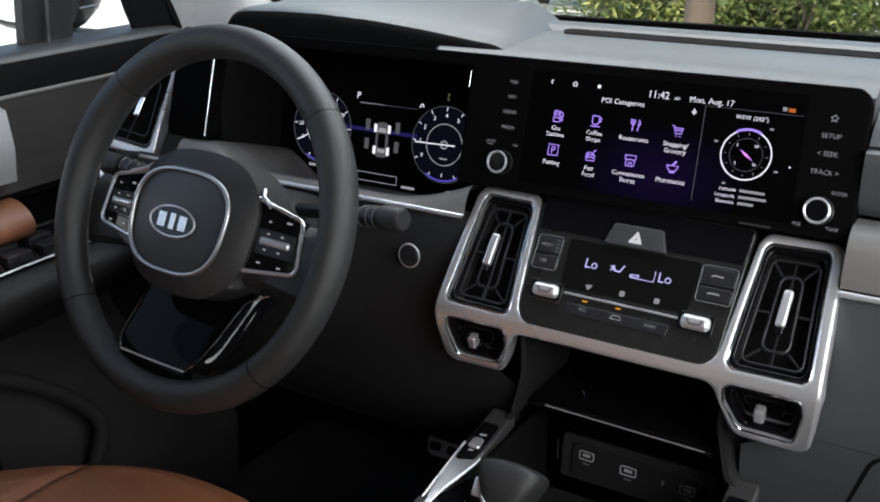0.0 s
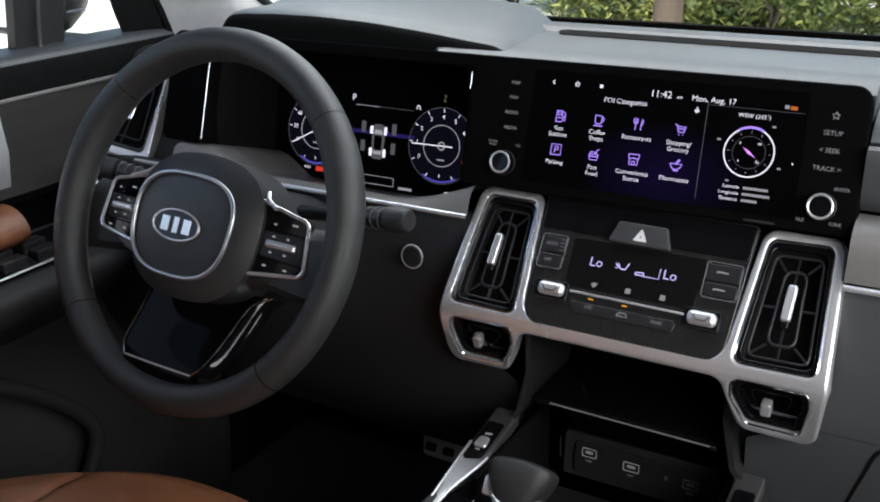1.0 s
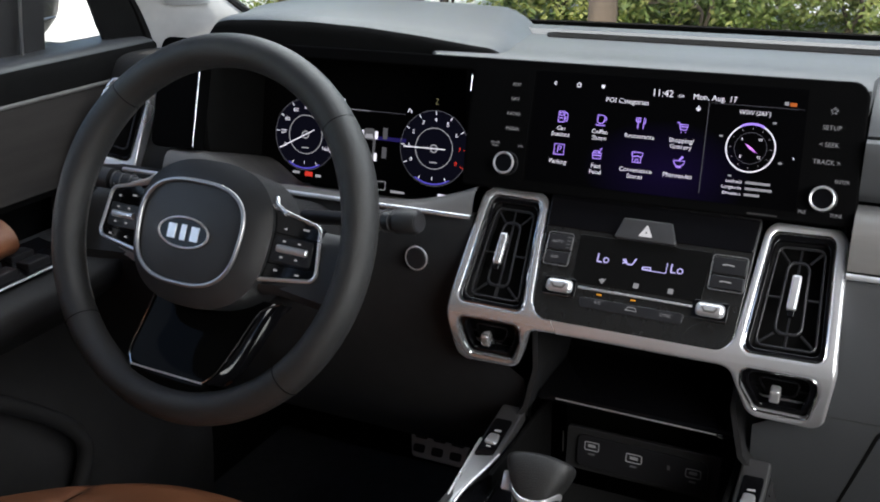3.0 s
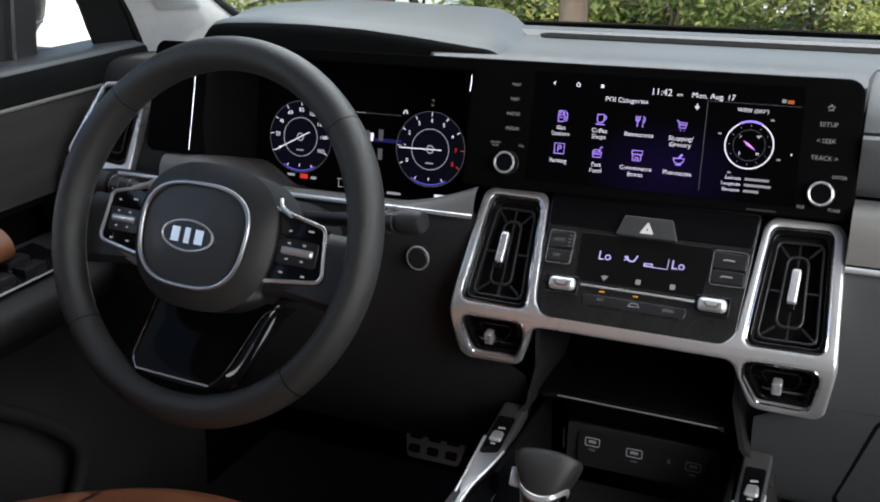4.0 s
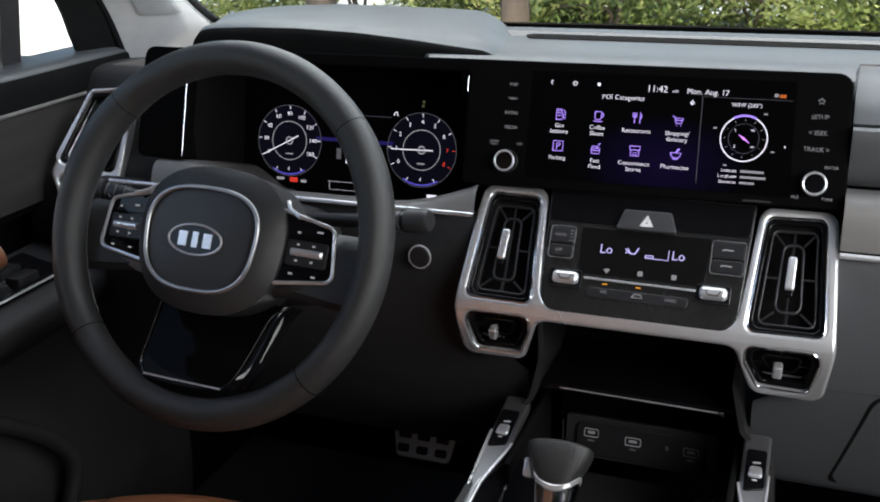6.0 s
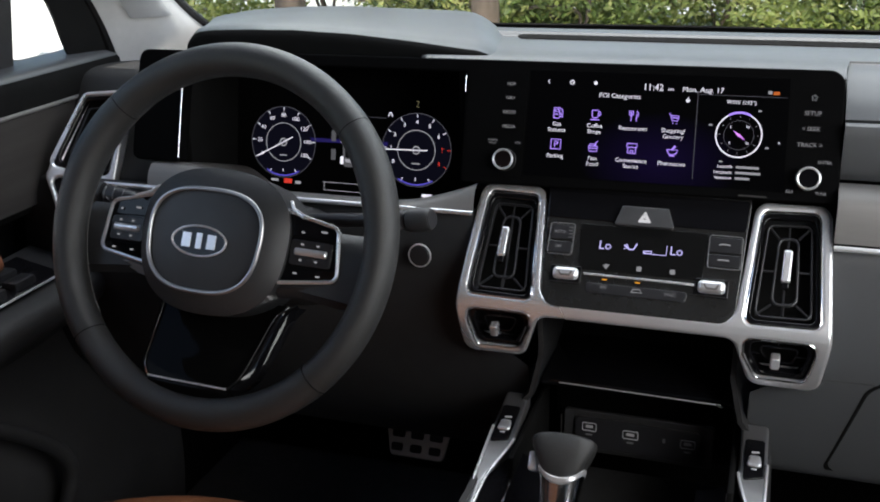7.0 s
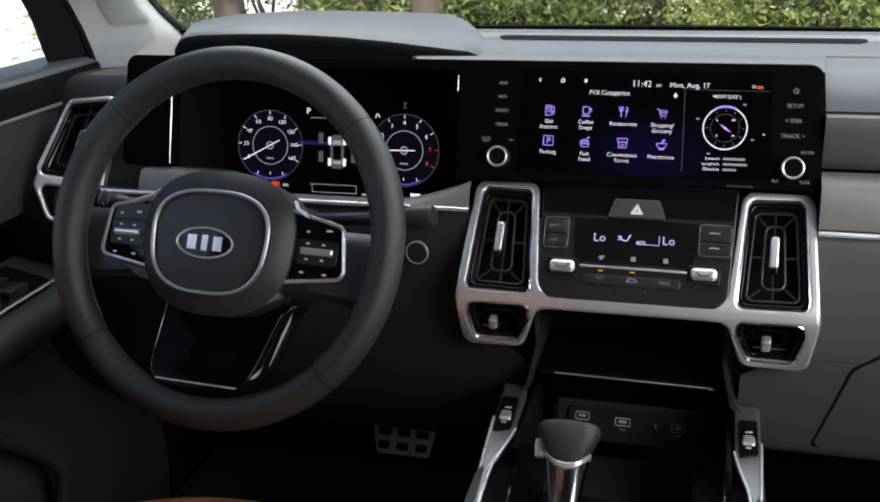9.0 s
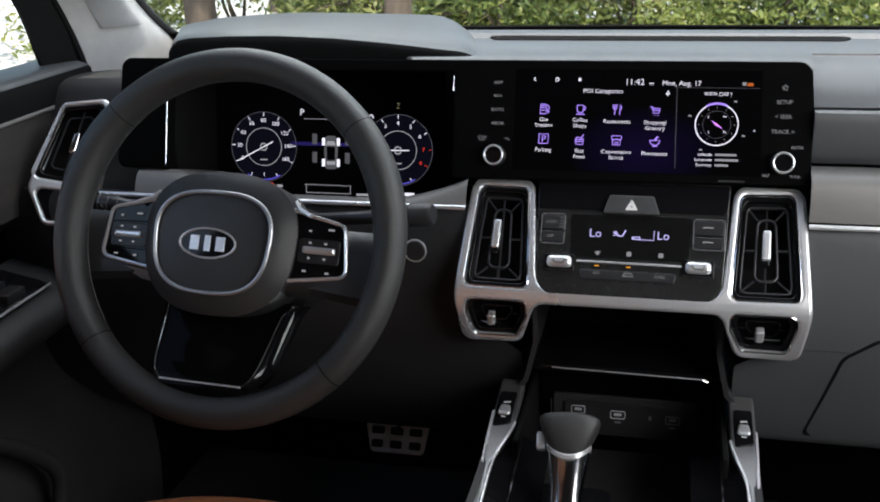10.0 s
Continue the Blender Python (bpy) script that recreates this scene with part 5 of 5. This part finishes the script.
def knob_rows(spec, e=2.8):
    return [[(x, y + off, f * GL + (0.011 * (x / a) ** 2 - 0.006 if f > 0.6 else 0.0)) for x, y in superloop(a, b, b, e, 40)] for f, a, b, off in spec]


part("stem", loft(knob_rows(((0.0, 0.019, 0.018, 0), (0.15, 0.0140, 0.013, 0), (0.42, 0.0145, 0.0135, 0), (0.58, 0.0172, 0.0155, 0), (0.72, 0.0202, 0.018, 0))), True, True), STEMMETAL, gear, "satin silver stem", MG)
part("collar", loft(knob_rows(((0.705, 0.0196, 0.0175, 0), (0.717, 0.0212, 0.0192, 0), (0.748, 0.0217, 0.0197, 0), (0.760, 0.0206, 0.0184, 0))), True, True), SILVER, gear, "silver collar", MG)
part("grip", loft([[(x * (1 + 0.35 * y / 0.03 * 0.1), y, f * GL + ((0.011 * (x / a) ** 2 - 0.006) * max(0.0, 1 - (f - 0.75) / 0.14) if f < 0.94 else 0.004 * (1 - (x / 0.03) ** 2))) for x, y in superloop(a, b, b, 3.8, 48)] for f, a, b in ((0.75, 0.0200, 0.018), (0.78, 0.0215, 0.0200), (0.85, 0.0246, 0.0222), (0.92, 0.0276, 0.0235), (0.965, 0.0288, 0.0232), (0.988, 0.0282, 0.0220), (1.000, 0.0255, 0.0190), (1.006, 0.0180, 0.0130), (1.008, 0.005, 0.004))], True, True), LEATHER, gear, "black leather grip", MG)
part("release_button", box(0.0215, 0.0305, -0.007, 0.008, 0.74 * GL, 0.88 * GL, 0.002), SILVER, gear, "silver side button", MG)
part("boot", loft([[(-0.043 + x, 0.655 + y, z) for x, y in superloop(a, a * 1.2, a * 1.2, 2.4, 32)] for a, z in ((0.034, 0.908), (0.030, 0.914), (0.022, 0.922), (0.016, 0.930))], True), LEATHER, gear, "black gaiter")

# ---- pedals ----
MP = tilted(-0.333, 1.113, 0.732, 0.6)
pedal = thing("brake_pedal", (-0.333, 1.12, 0.70), "brushed steel brake pedal with black rubber pads", "pedal")
PD = [(-0.052, 0.024), (0.048, 0.024), (0.040, -0.026), (-0.039, -0.026)]
part("plate", plate([rounded(PD, 0.008)], 0.006, 0.0015), STEEL, pedal, "", MP)
for r, (z0, z1) in enumerate(((0.001, 0.0125), (-0.0185, -0.007))):
    for k in range(3):
        c, hw = -0.030 + 0.0285 * k, 0.0098 - 0.001 * r
        part("rubber_pad", plate([rounded([(c - hw, z0), (c + hw, z0), (c + hw, z1), (c - hw, z1)], 0.003)], 0.003, 0.0008), RUBBER, pedal, "", MP @ Matrix.Translation((0, 0, 0.0012)))
part("arm", tube([(-0.333, 1.122, 0.73), (-0.333, 1.19, 0.86), (-0.333, 1.305, 0.97)], 0.009, smoothline=True), HARD, pedal)

# ---- seat ----
seat = thing("driver_seat", (-0.38, 0.35, 0.56), "saddle brown leather driver seat with pale stitching", "seat")


def seat_front(u):
    return 0.690 - 0.165 * abs(u) ** 2.4


def seat_point(u, k):
    """Across the cushion (u from -1 to 1) and from its back (k = 0) over the front edge (k = 1)."""
    yf = seat_front(u)
    prof = ((-0.75, 0.0), (-0.30, 0.004), (-0.14, 0.008), (-0.07, 0.008), (-0.035, 0.003), (-0.012, -0.010), (0.0, -0.030), (0.003, -0.060), (-0.004, -0.11))
    f = k * (len(prof) - 1)
    i = min(int(f), len(prof) - 2)
    a, b = prof[i], prof[i + 1]
    off, dz = a[0] + (b[0] - a[0]) * (f - i), a[1] + (b[1] - a[1]) * (f - i)
    groove = -0.0045 * math.exp(-((abs(u + 0.0) - 0.53) / 0.022) ** 2)
    return (-0.35 + 0.235 * u, yf + off, 0.917 + dz + 0.010 * abs(u) ** 2 + groove - 0.11 * max(0, abs(u) - 0.86) ** 2 * 7)


part("cushion", loft([[seat_point(u, k) for u in np.linspace(-1, 1, 81)] for k in np.linspace(0, 1, 49)], thick=0.03), BROWN, seat)
part("cushion_base", box(-0.56, -0.15, -0.05, 0.56, 0.62, 0.87, 0.04, 4), BROWN, seat)
SEAM = mat("seam_dark", (0.08, 0.03, 0.012), 0.6)
for s in (-0.53, 0.53):
    part("seam", tube([Vector(seat_point(s, k)) + Vector((0, 0, 0.0002)) for k in np.linspace(0.1, 0.95, 40)], 0.0010, res=1), SEAM, seat, "")
part("stitching", tube([Vector(seat_point(-0.55 - 0.40 * t ** 1.2, 0.66 - 0.20 * t ** 2)) + Vector((0, 0, 0.0012)) for t in np.linspace(0, 1, 30)], 0.0008, res=1), TANTHREAD, seat, "pale tan stitching")
part("headrest", box(-0.50, -0.26, -0.20, -0.10, 1.42, 1.60, 0.04, 4), BROWN, seat)
for x in (-0.43, -0.33):
    part("headrest_post", tube([(x, -0.15, 1.36), (x, -0.15, 1.45)], 0.006), STEEL, seat)
part("backrest", box(-0.63, -0.14, -0.22, -0.08, 0.80, 1.38, 0.05, 4), BROWN, seat)

# ---- driver's door ----
door = thing("driver_door", (-0.72, 0.6, 0.55), "dark driver door trim with wood panel and armrest", "car door")


def door_band(pts, n=16, y0=0.15, y1=1.03):
    return [[(p[0], y, p[1] + 0.010 * (y - 0.85)) for p in smooth_curve([(a, b, 0) for a, b in pts], n)] for y in np.linspace(y0, y1, 24)]


part("sill", loft(door_band([(-0.775, 1.272), (-0.765, 1.290), (-0.745, 1.2935), (-0.712, 1.2925), (-0.702, 1.2905), (-0.697, 1.286), (-0.696, 1.281)]), thick=0.004), SOFT, door, "soft grey window sill")
# face under the sill coloured near-black to look shaded despite the right lamp
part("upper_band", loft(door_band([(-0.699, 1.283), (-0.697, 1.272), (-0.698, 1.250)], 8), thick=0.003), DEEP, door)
part("trim_edge", loft(door_band([(-0.698, 1.2505), (-0.6945, 1.2490), (-0.6945, 1.2455), (-0.698, 1.2440)], 8), thick=0.002), GREYTRIM, door, "pale edge of the wood panel")
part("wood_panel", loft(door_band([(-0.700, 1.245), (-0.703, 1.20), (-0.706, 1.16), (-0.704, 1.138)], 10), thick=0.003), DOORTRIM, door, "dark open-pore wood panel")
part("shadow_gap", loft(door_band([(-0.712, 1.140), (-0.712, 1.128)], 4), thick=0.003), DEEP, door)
part("armrest_roll", loft(door_band([(-0.712, 1.132), (-0.690, 1.130), (-0.672, 1.118), (-0.668, 1.100), (-0.690, 1.085)], 14, 0.15, 0.745), thick=0.003), BROWN, door, "brown leather armrest roll")
part("armrest", loft([[(p[0] - 0.10 * max(0, (y - 0.82) / 0.2) ** 2, y, p[1] + 0.02 * (y - 0.85)) for p in smooth_curve([(-0.715, 1.088, 0), (-0.66, 1.076, 0), (-0.625, 1.066, 0), (-0.615, 1.052, 0), (-0.625, 1.03, 0), (-0.66, 1.005, 0), (-0.705, 0.97, 0)], 18)] for y in np.linspace(0.15, 1.02, 26)], thick=0.004), KNEE, door, "dark armrest")
part("lower_panel", loft([[(p[0], y, p[1]) for p in smooth_curve([(-0.708, 0.985, 0), (-0.712, 0.90, 0), (-0.700, 0.80, 0), (-0.690, 0.70, 0), (-0.70, 0.58, 0)], 14)] for y in np.linspace(0.15, 1.05, 12)], thick=0.004), HARD, door)
part("pocket_rim", tube([(-0.655, 0.50, 1.01), (-0.655, 0.60, 0.985), (-0.657, 0.668, 0.950), (-0.660, 0.735, 0.897), (-0.663, 0.792, 0.842), (-0.668, 0.798, 0.80), (-0.675, 0.760, 0.74)], 0.010, smoothline=True), HARD, door, "rounded rim of the door pocket")
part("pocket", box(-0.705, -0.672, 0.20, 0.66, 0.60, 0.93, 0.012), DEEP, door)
sp = part("switch_plate", loft([[(p[0], y, p[1] + 0.02 * (y - 0.85)) for p in ((-0.700, 1.0905), (-0.680, 1.0865), (-0.655, 1.0815), (-0.640, 1.0765))] for y in np.linspace(0.45, 0.80, 8)], thick=0.004), GLOSS, door, "gloss black window switch plate")
part("plate_edge", tube([(-0.639, y, 1.0775 + 0.02 * (y - 0.85)) for y in np.linspace(0.45, 0.80, 6)], 0.0014, res=1), SILVER, sp, "silver edge")
for k in range(4):
    for j in range(2):
        part("window_switch", box(-0.690 + 0.024 * j, -0.671 + 0.024 * j, 0.60 + 0.045 * k, 0.632 + 0.045 * k, 1.078 - 0.004 * j, 1.0905 - 0.004 * j, 0.002), BUTTON, sp)
part("door_handle", loft([[(-0.700 + dx, y, 1.195 + z) for dx, z in ((0.0, 0.045), (0.016, 0.040), (0.022, 0.0), (0.016, -0.04), (0.0, -0.045))] for y in (0.58, 0.64, 0.70, 0.734, 0.742)], thick=0.003), SILVER, door, "silver inner door handle")
part("window_post", loft([[(-0.742 + 0.085 * f + dx, 0.846 + dy - 0.02 * f, 1.275 + 0.43 * f) for dx, dy in ((-0.006, -0.034), (0.008, -0.034), (0.008, 0.034), (-0.006, 0.034))] for f in (0, 0.5, 1)], True, True), KNEE, door, "black window divider")
part("window_post_strip", tube([(-0.727 + 0.085 * f, 0.846 - 0.006 - 0.02 * f, 1.278 + 0.43 * f) for f in (0, 0.5, 1)], 0.0022, res=1), STEEL, door, "thin bright strip")


# ---- front pillar, window frame, glass ----
pil = thing("front_pillar", (-0.68, 1.05, 1.28), "light grey windscreen pillar trim with speaker panel", "pillar", kind="structure")
FR = smooth_curve([(-0.655, 1.235, 1.285), (-0.658, 1.180, 1.300), (-0.657, 1.092, 1.356), (-0.640, 0.96, 1.462), (-0.605, 0.62, 1.69)], 26)
RE = smooth_curve([(-0.700, 1.038, 1.250), (-0.700, 1.024, 1.300), (-0.700, 0.990, 1.364), (-0.688, 0.888, 1.470), (-0.640, 0.49, 1.71)], 26)
part("trim", loft([[a.lerp(b, f) + Vector((0.020 * math.sin(f * math.pi), 0, 0)) for f in np.linspace(0, 1, 10)] for a, b in zip(FR, RE)], thick=0.004), PILLAR, pil)


def on_pillar(k, f, lift):
    i = min(int(k * 25), 24)
    a, b = FR[i].lerp(FR[i + 1], k * 25 - i), RE[i].lerp(RE[i + 1], k * 25 - i)
    return a.lerp(b, f) + Vector((0.020 * math.sin(f * math.pi) + lift, -lift * 0.3, lift * 0.3))


part("speaker_panel", loft([[on_pillar(k, f, 0.0068 - 0.0016 * max(abs(f - 0.58) / 0.22, abs(k - 0.49) / 0.11) ** 6) for f in np.linspace(0.36, 0.80, 14)] for k in np.linspace(0.385, 0.60, 14)], thick=0.002), GRILLE, pil, "grey fabric speaker panel")
part("windscreen_seal", tube([p + Vector((0.004, 0.006, 0.002)) for p in FR], 0.006, res=2), RUBBER, pil, "black windscreen seal")
part("door_seal", tube([p + Vector((-0.004, -0.004, 0.0)) for p in RE], 0.007, res=2), DEEP, pil, "black door seal")
part("window_frame", loft([[a.lerp(b, f) for f in np.linspace(0, 1, 6)] for a, b in zip(smooth_curve([(-0.705, 1.044, 1.255), (-0.705, 1.026, 1.302), (-0.703, 0.992, 1.366), (-0.691, 0.888, 1.472), (-0.645, 0.49, 1.71)], 16), smooth_curve([(-0.724, 0.972, 1.275), (-0.724, 0.958, 1.310), (-0.721, 0.930, 1.370), (-0.708, 0.83, 1.475), (-0.668, 0.42, 1.71)], 16))], thick=0.006), DEEP, pil, "black door window frame")
wind = part("windscreen", loft([[(x, 1.285 - 0.66 * f - 0.09 * (x / 0.7) ** 2, 1.288 + 0.43 * f) for x in np.linspace(-0.74 + 0.10 * f, 0.74 - 0.10 * f, 13)] for f in np.linspace(0, 1, 6)], thick=0.004), CLEAR, None)
wind.visible_shadow = False
tagged(wind, "clear windscreen glass above the dashboard", "windscreen", kind="structure")
band = part("windscreen_band", loft([[(x, 1.280 - 0.66 * f - 0.09 * (x / 0.7) ** 2, 1.286 + 0.43 * f) for x in np.linspace(-0.735, 0.735, 25)] for f in (0.0, 0.03, 0.054)], thick=0.002), DEEP, None)
tagged(band, "black printed band along the windscreen base", "trim", kind="structure")
swin = part("door_window", loft([[(-0.748 + 0.09 * f, y, 1.285 + 0.42 * f) for y in (0.16, 0.5, 0.96 - 0.45 * f)] for f in (0, 0.5, 1)], thick=0.004), CLEAR, None)
swin.visible_shadow = False
tagged(swin, "clear side window of the driver door", "window", kind="structure")
pilr = part("pillar_right", loft([[(-p.x + dx, p.y + dy, p.z) for dx, dy in ((0, 0), (0.03, -0.04), (0.05, -0.15), (0.05, 0.0))] for p in FR], True, True), PILLAR, None)
tagged(pilr, "light grey windscreen pillar trim", "pillar", kind="structure")

# out of view; added to block direct sun on the hood front
brow = part("wall_roof_header", loft([[(x, y, z - 0.035 * (x / 0.66) ** 2) for y, z in ((0.56, 1.812), (0.72, 1.735), (0.745, 1.690), (0.715, 1.672), (0.62, 1.722), (0.56, 1.765))] for x in np.linspace(-0.66, 0.66, 13)], True, True), LINER, None)
tagged(brow, "unseen black roof edge added to keep sun off the dashboard", "wall", kind="structure")
# out of view, left side only; hides bright window from the spoke's reflection
header = part("wall_roof_rail_left", loft([[(x, y, z - 0.10 * max(0, y - 0.2) ** 2) for x, z in ((-0.700, 1.580), (-0.672, 1.575), (-0.645, 1.640), (-0.640, 1.775), (-0.680, 1.790), (-0.705, 1.66))] for y in np.linspace(-0.10, 0.58, 9)], True, True), LINER, None)
tagged(header, "unseen black roof rail added to darken the spoke's reflection", "wall", kind="structure")

# ---- door mirror outside ----
mir = thing("door_mirror", (-1.0, 1.06, 1.25), "black door mirror housing outside the window", "mirror")
part("housing", loft([[(-1.03 + x, 1.03 + 0.03 * f, 1.355 + z) for x, z in superloop(0.125 * w, 0.095 * w, 0.095 * w, 3.2, 28)] for f, w in ((0, 0.93), (0.3, 1.0), (1.2, 1.0), (2.2, 0.86), (2.8, 0.5))], True, True), KNEE, mir)
part("mirror_glass", plate([superloop(0.11, 0.082, 0.082, 3.2, 40)], 0.003), CHROME, mir, "mirror glass", pose(-1.03, 1.028, 1.355, 90, 0, 0))
for z in (1.30, 1.335, 1.37):
    part("trim_line", tube([(-0.912, 1.04, z), (-0.908, 1.07, z + 0.002)], 0.0018, res=1), STEEL, mir)
part("foot", loft([[(x, y, z) for x, y in ((-0.76, 1.055), (-0.76, 1.075), (-0.98, 1.085), (-0.98, 1.045))] for z in (1.250, 1.264)], True, True), KNEE, mir)

# ---- outside ----
GRAVEL = mat("pale_gravel", (0.76, 0.73, 0.69), 0.95, bump=1.0, bscale=40, scale=6, var=0.3)
BARK = mat("tree_bark", (0.085, 0.062, 0.046), 0.95, bump=1.0, bscale=60, scale=12, var=0.5, stretch=(1, 1, 0.25))


def leaf_mat(name, col):
    m = mat(name, col, 0.55, var=0.5, scale=3)
    n, l = m.node_tree.nodes, m.node_tree.links
    tr, mx = n.new("ShaderNodeBsdfTranslucent"), n.new("ShaderNodeMixShader")
    tr.inputs["Color"].default_value = (col[0] * 1.7, col[1] * 1.8, col[2] * 1.2, 1)
    mx.inputs[0].default_value = 0.5
    l.new(n["Principled BSDF"].outputs[0], mx.inputs[1])
    l.new(tr.outputs[0], mx.inputs[2])
    l.new(mx.outputs[0], n["Material Output"].inputs["Surface"])
    return m


LEAF = [leaf_mat("leaves_olive", (0.19, 0.22, 0.075)), leaf_mat("leaves_green", (0.12, 0.16, 0.055)), leaf_mat("leaves_yellow", (0.30, 0.30, 0.12))]
gr = bmesh.new()
bmesh.ops.create_grid(gr, x_segments=60, y_segments=60, size=400)
ground = part("ground", gr, GRAVEL, None)
tagged(ground, "pale sunlit gravel ground", "ground", kind="structure")
rng = random.Random(7)


def leaves(centres, n, size, mt, name, parent, label):
    """One crown of small folded leaves round several centres."""
    vs, fs = [], []
    for _ in range(n):
        c, r = rng.choice(centres)
        d = Vector((rng.gauss(0, 1), rng.gauss(0, 1), rng.gauss(0, 1))).normalized() * r * rng.random() ** 0.4
        p = Vector(c) + d
        if p.z < 0.02:
            p.z = 0.02 + rng.random() * 0.1
        a = Euler((rng.uniform(-1, 1), rng.uniform(-1, 1), rng.uniform(0, 6.28))).to_matrix()
        s = size * rng.uniform(0.6, 1.4)
        k = len(vs)
        vs += [p + a @ Vector(q) * s for q in ((-1, 0, 0), (0, -0.42, 0.12), (1, 0, 0), (0, 0.42, 0.12))]
        fs += [(k, k + 1, k + 2), (k, k + 2, k + 3)]
    me = bpy.data.meshes.new(name)
    me.from_pydata(vs, [], fs)
    return part(name, me, mt, parent, label, smooth=False)


def bush(x, y, r, h, k, n=3400):
    b = thing("bush", (x, y, 0), "leafy green bush in dappled sunlight", "bush", "bushes ahead")
    cs = [((x + rng.uniform(-r, r) * 0.8, y + rng.uniform(-r, r) * 0.5, rng.uniform(0.15, h)), r * rng.uniform(0.3, 0.55)) for _ in range(12)]
    for i in range(4):
        part("stem", tube([(x + rng.uniform(-0.1, 0.1), y, 0), (x + rng.uniform(-0.4, 0.4) * r, y, h * 0.5), cs[i][0]], 0.02, smoothline=True), BARK, b)
    leaves(cs, n, 0.046, LEAF[k % 3], "crown", b, "")
    leaves(cs, n // 2, 0.046, LEAF[(k + 2) % 3], "crown", b, "")
    return b


def tree(x, y, r, h, k):
    t = thing("tree", (x, y, 0), "tree with rough brown trunk and green crown", "tree", "trees ahead")
    lean = rng.uniform(-0.3, 0.3)
    part("trunk", loft([[(x + lean * f * f + rr * math.cos(a) * (1 + 0.1 * math.sin(3 * a + f * 5)), y + rr * math.sin(a), f * h * 0.6) for a in np.linspace(0, 6.283, 15)[:-1]] for f, rr in ((0, r * 1.35), (0.04, r * 1.08), (0.2, r), (0.5, r * 0.85), (1, r * 0.55))], True, True), BARK, t)
    cs = []
    for i in range(6):
        a = i * 1.05 + rng.random()
        e = Vector((x + lean + math.cos(a) * h * 0.3, y + math.sin(a) * h * 0.3, h * rng.uniform(0.6, 0.95)))
        part("limb", tube([(x + lean * 0.6, y, h * 0.45), (x + lean + math.cos(a) * h * 0.12, y + math.sin(a) * h * 0.12, h * 0.6), e], r * 0.25, smoothline=True), BARK, t)
        cs.append((tuple(e), h * 0.2))
    leaves(cs, 2600, 0.09, LEAF[k % 3], "crown", t, "")
    return t


for i in range(26):
    u = i / 25
    if i % 6 == 2:
        continue
    bush(-5.7 + 14.2 * u + rng.uniform(-0.3, 0.3), 10.5 + rng.uniform(-0.8, 1.5), rng.uniform(0.9, 1.5), rng.uniform(0.8, 1.9), i)
for i, (x, y, r) in enumerate(((-4.6, 9.2, 0.15), (-2.55, 9.2, 0.13), (2.9, 11.5, 0.30), (7.0, 12, 0.35), (-14.5, 10.5, 0.3), (-5.5, 14, 0.3))):
    tree(x, y, r, rng.uniform(6, 8), i)
for i in range(10):
    bush(-34 + rng.uniform(-2, 2), 6 + 3.4 * i, 2.4, 2.2, i, 1800)
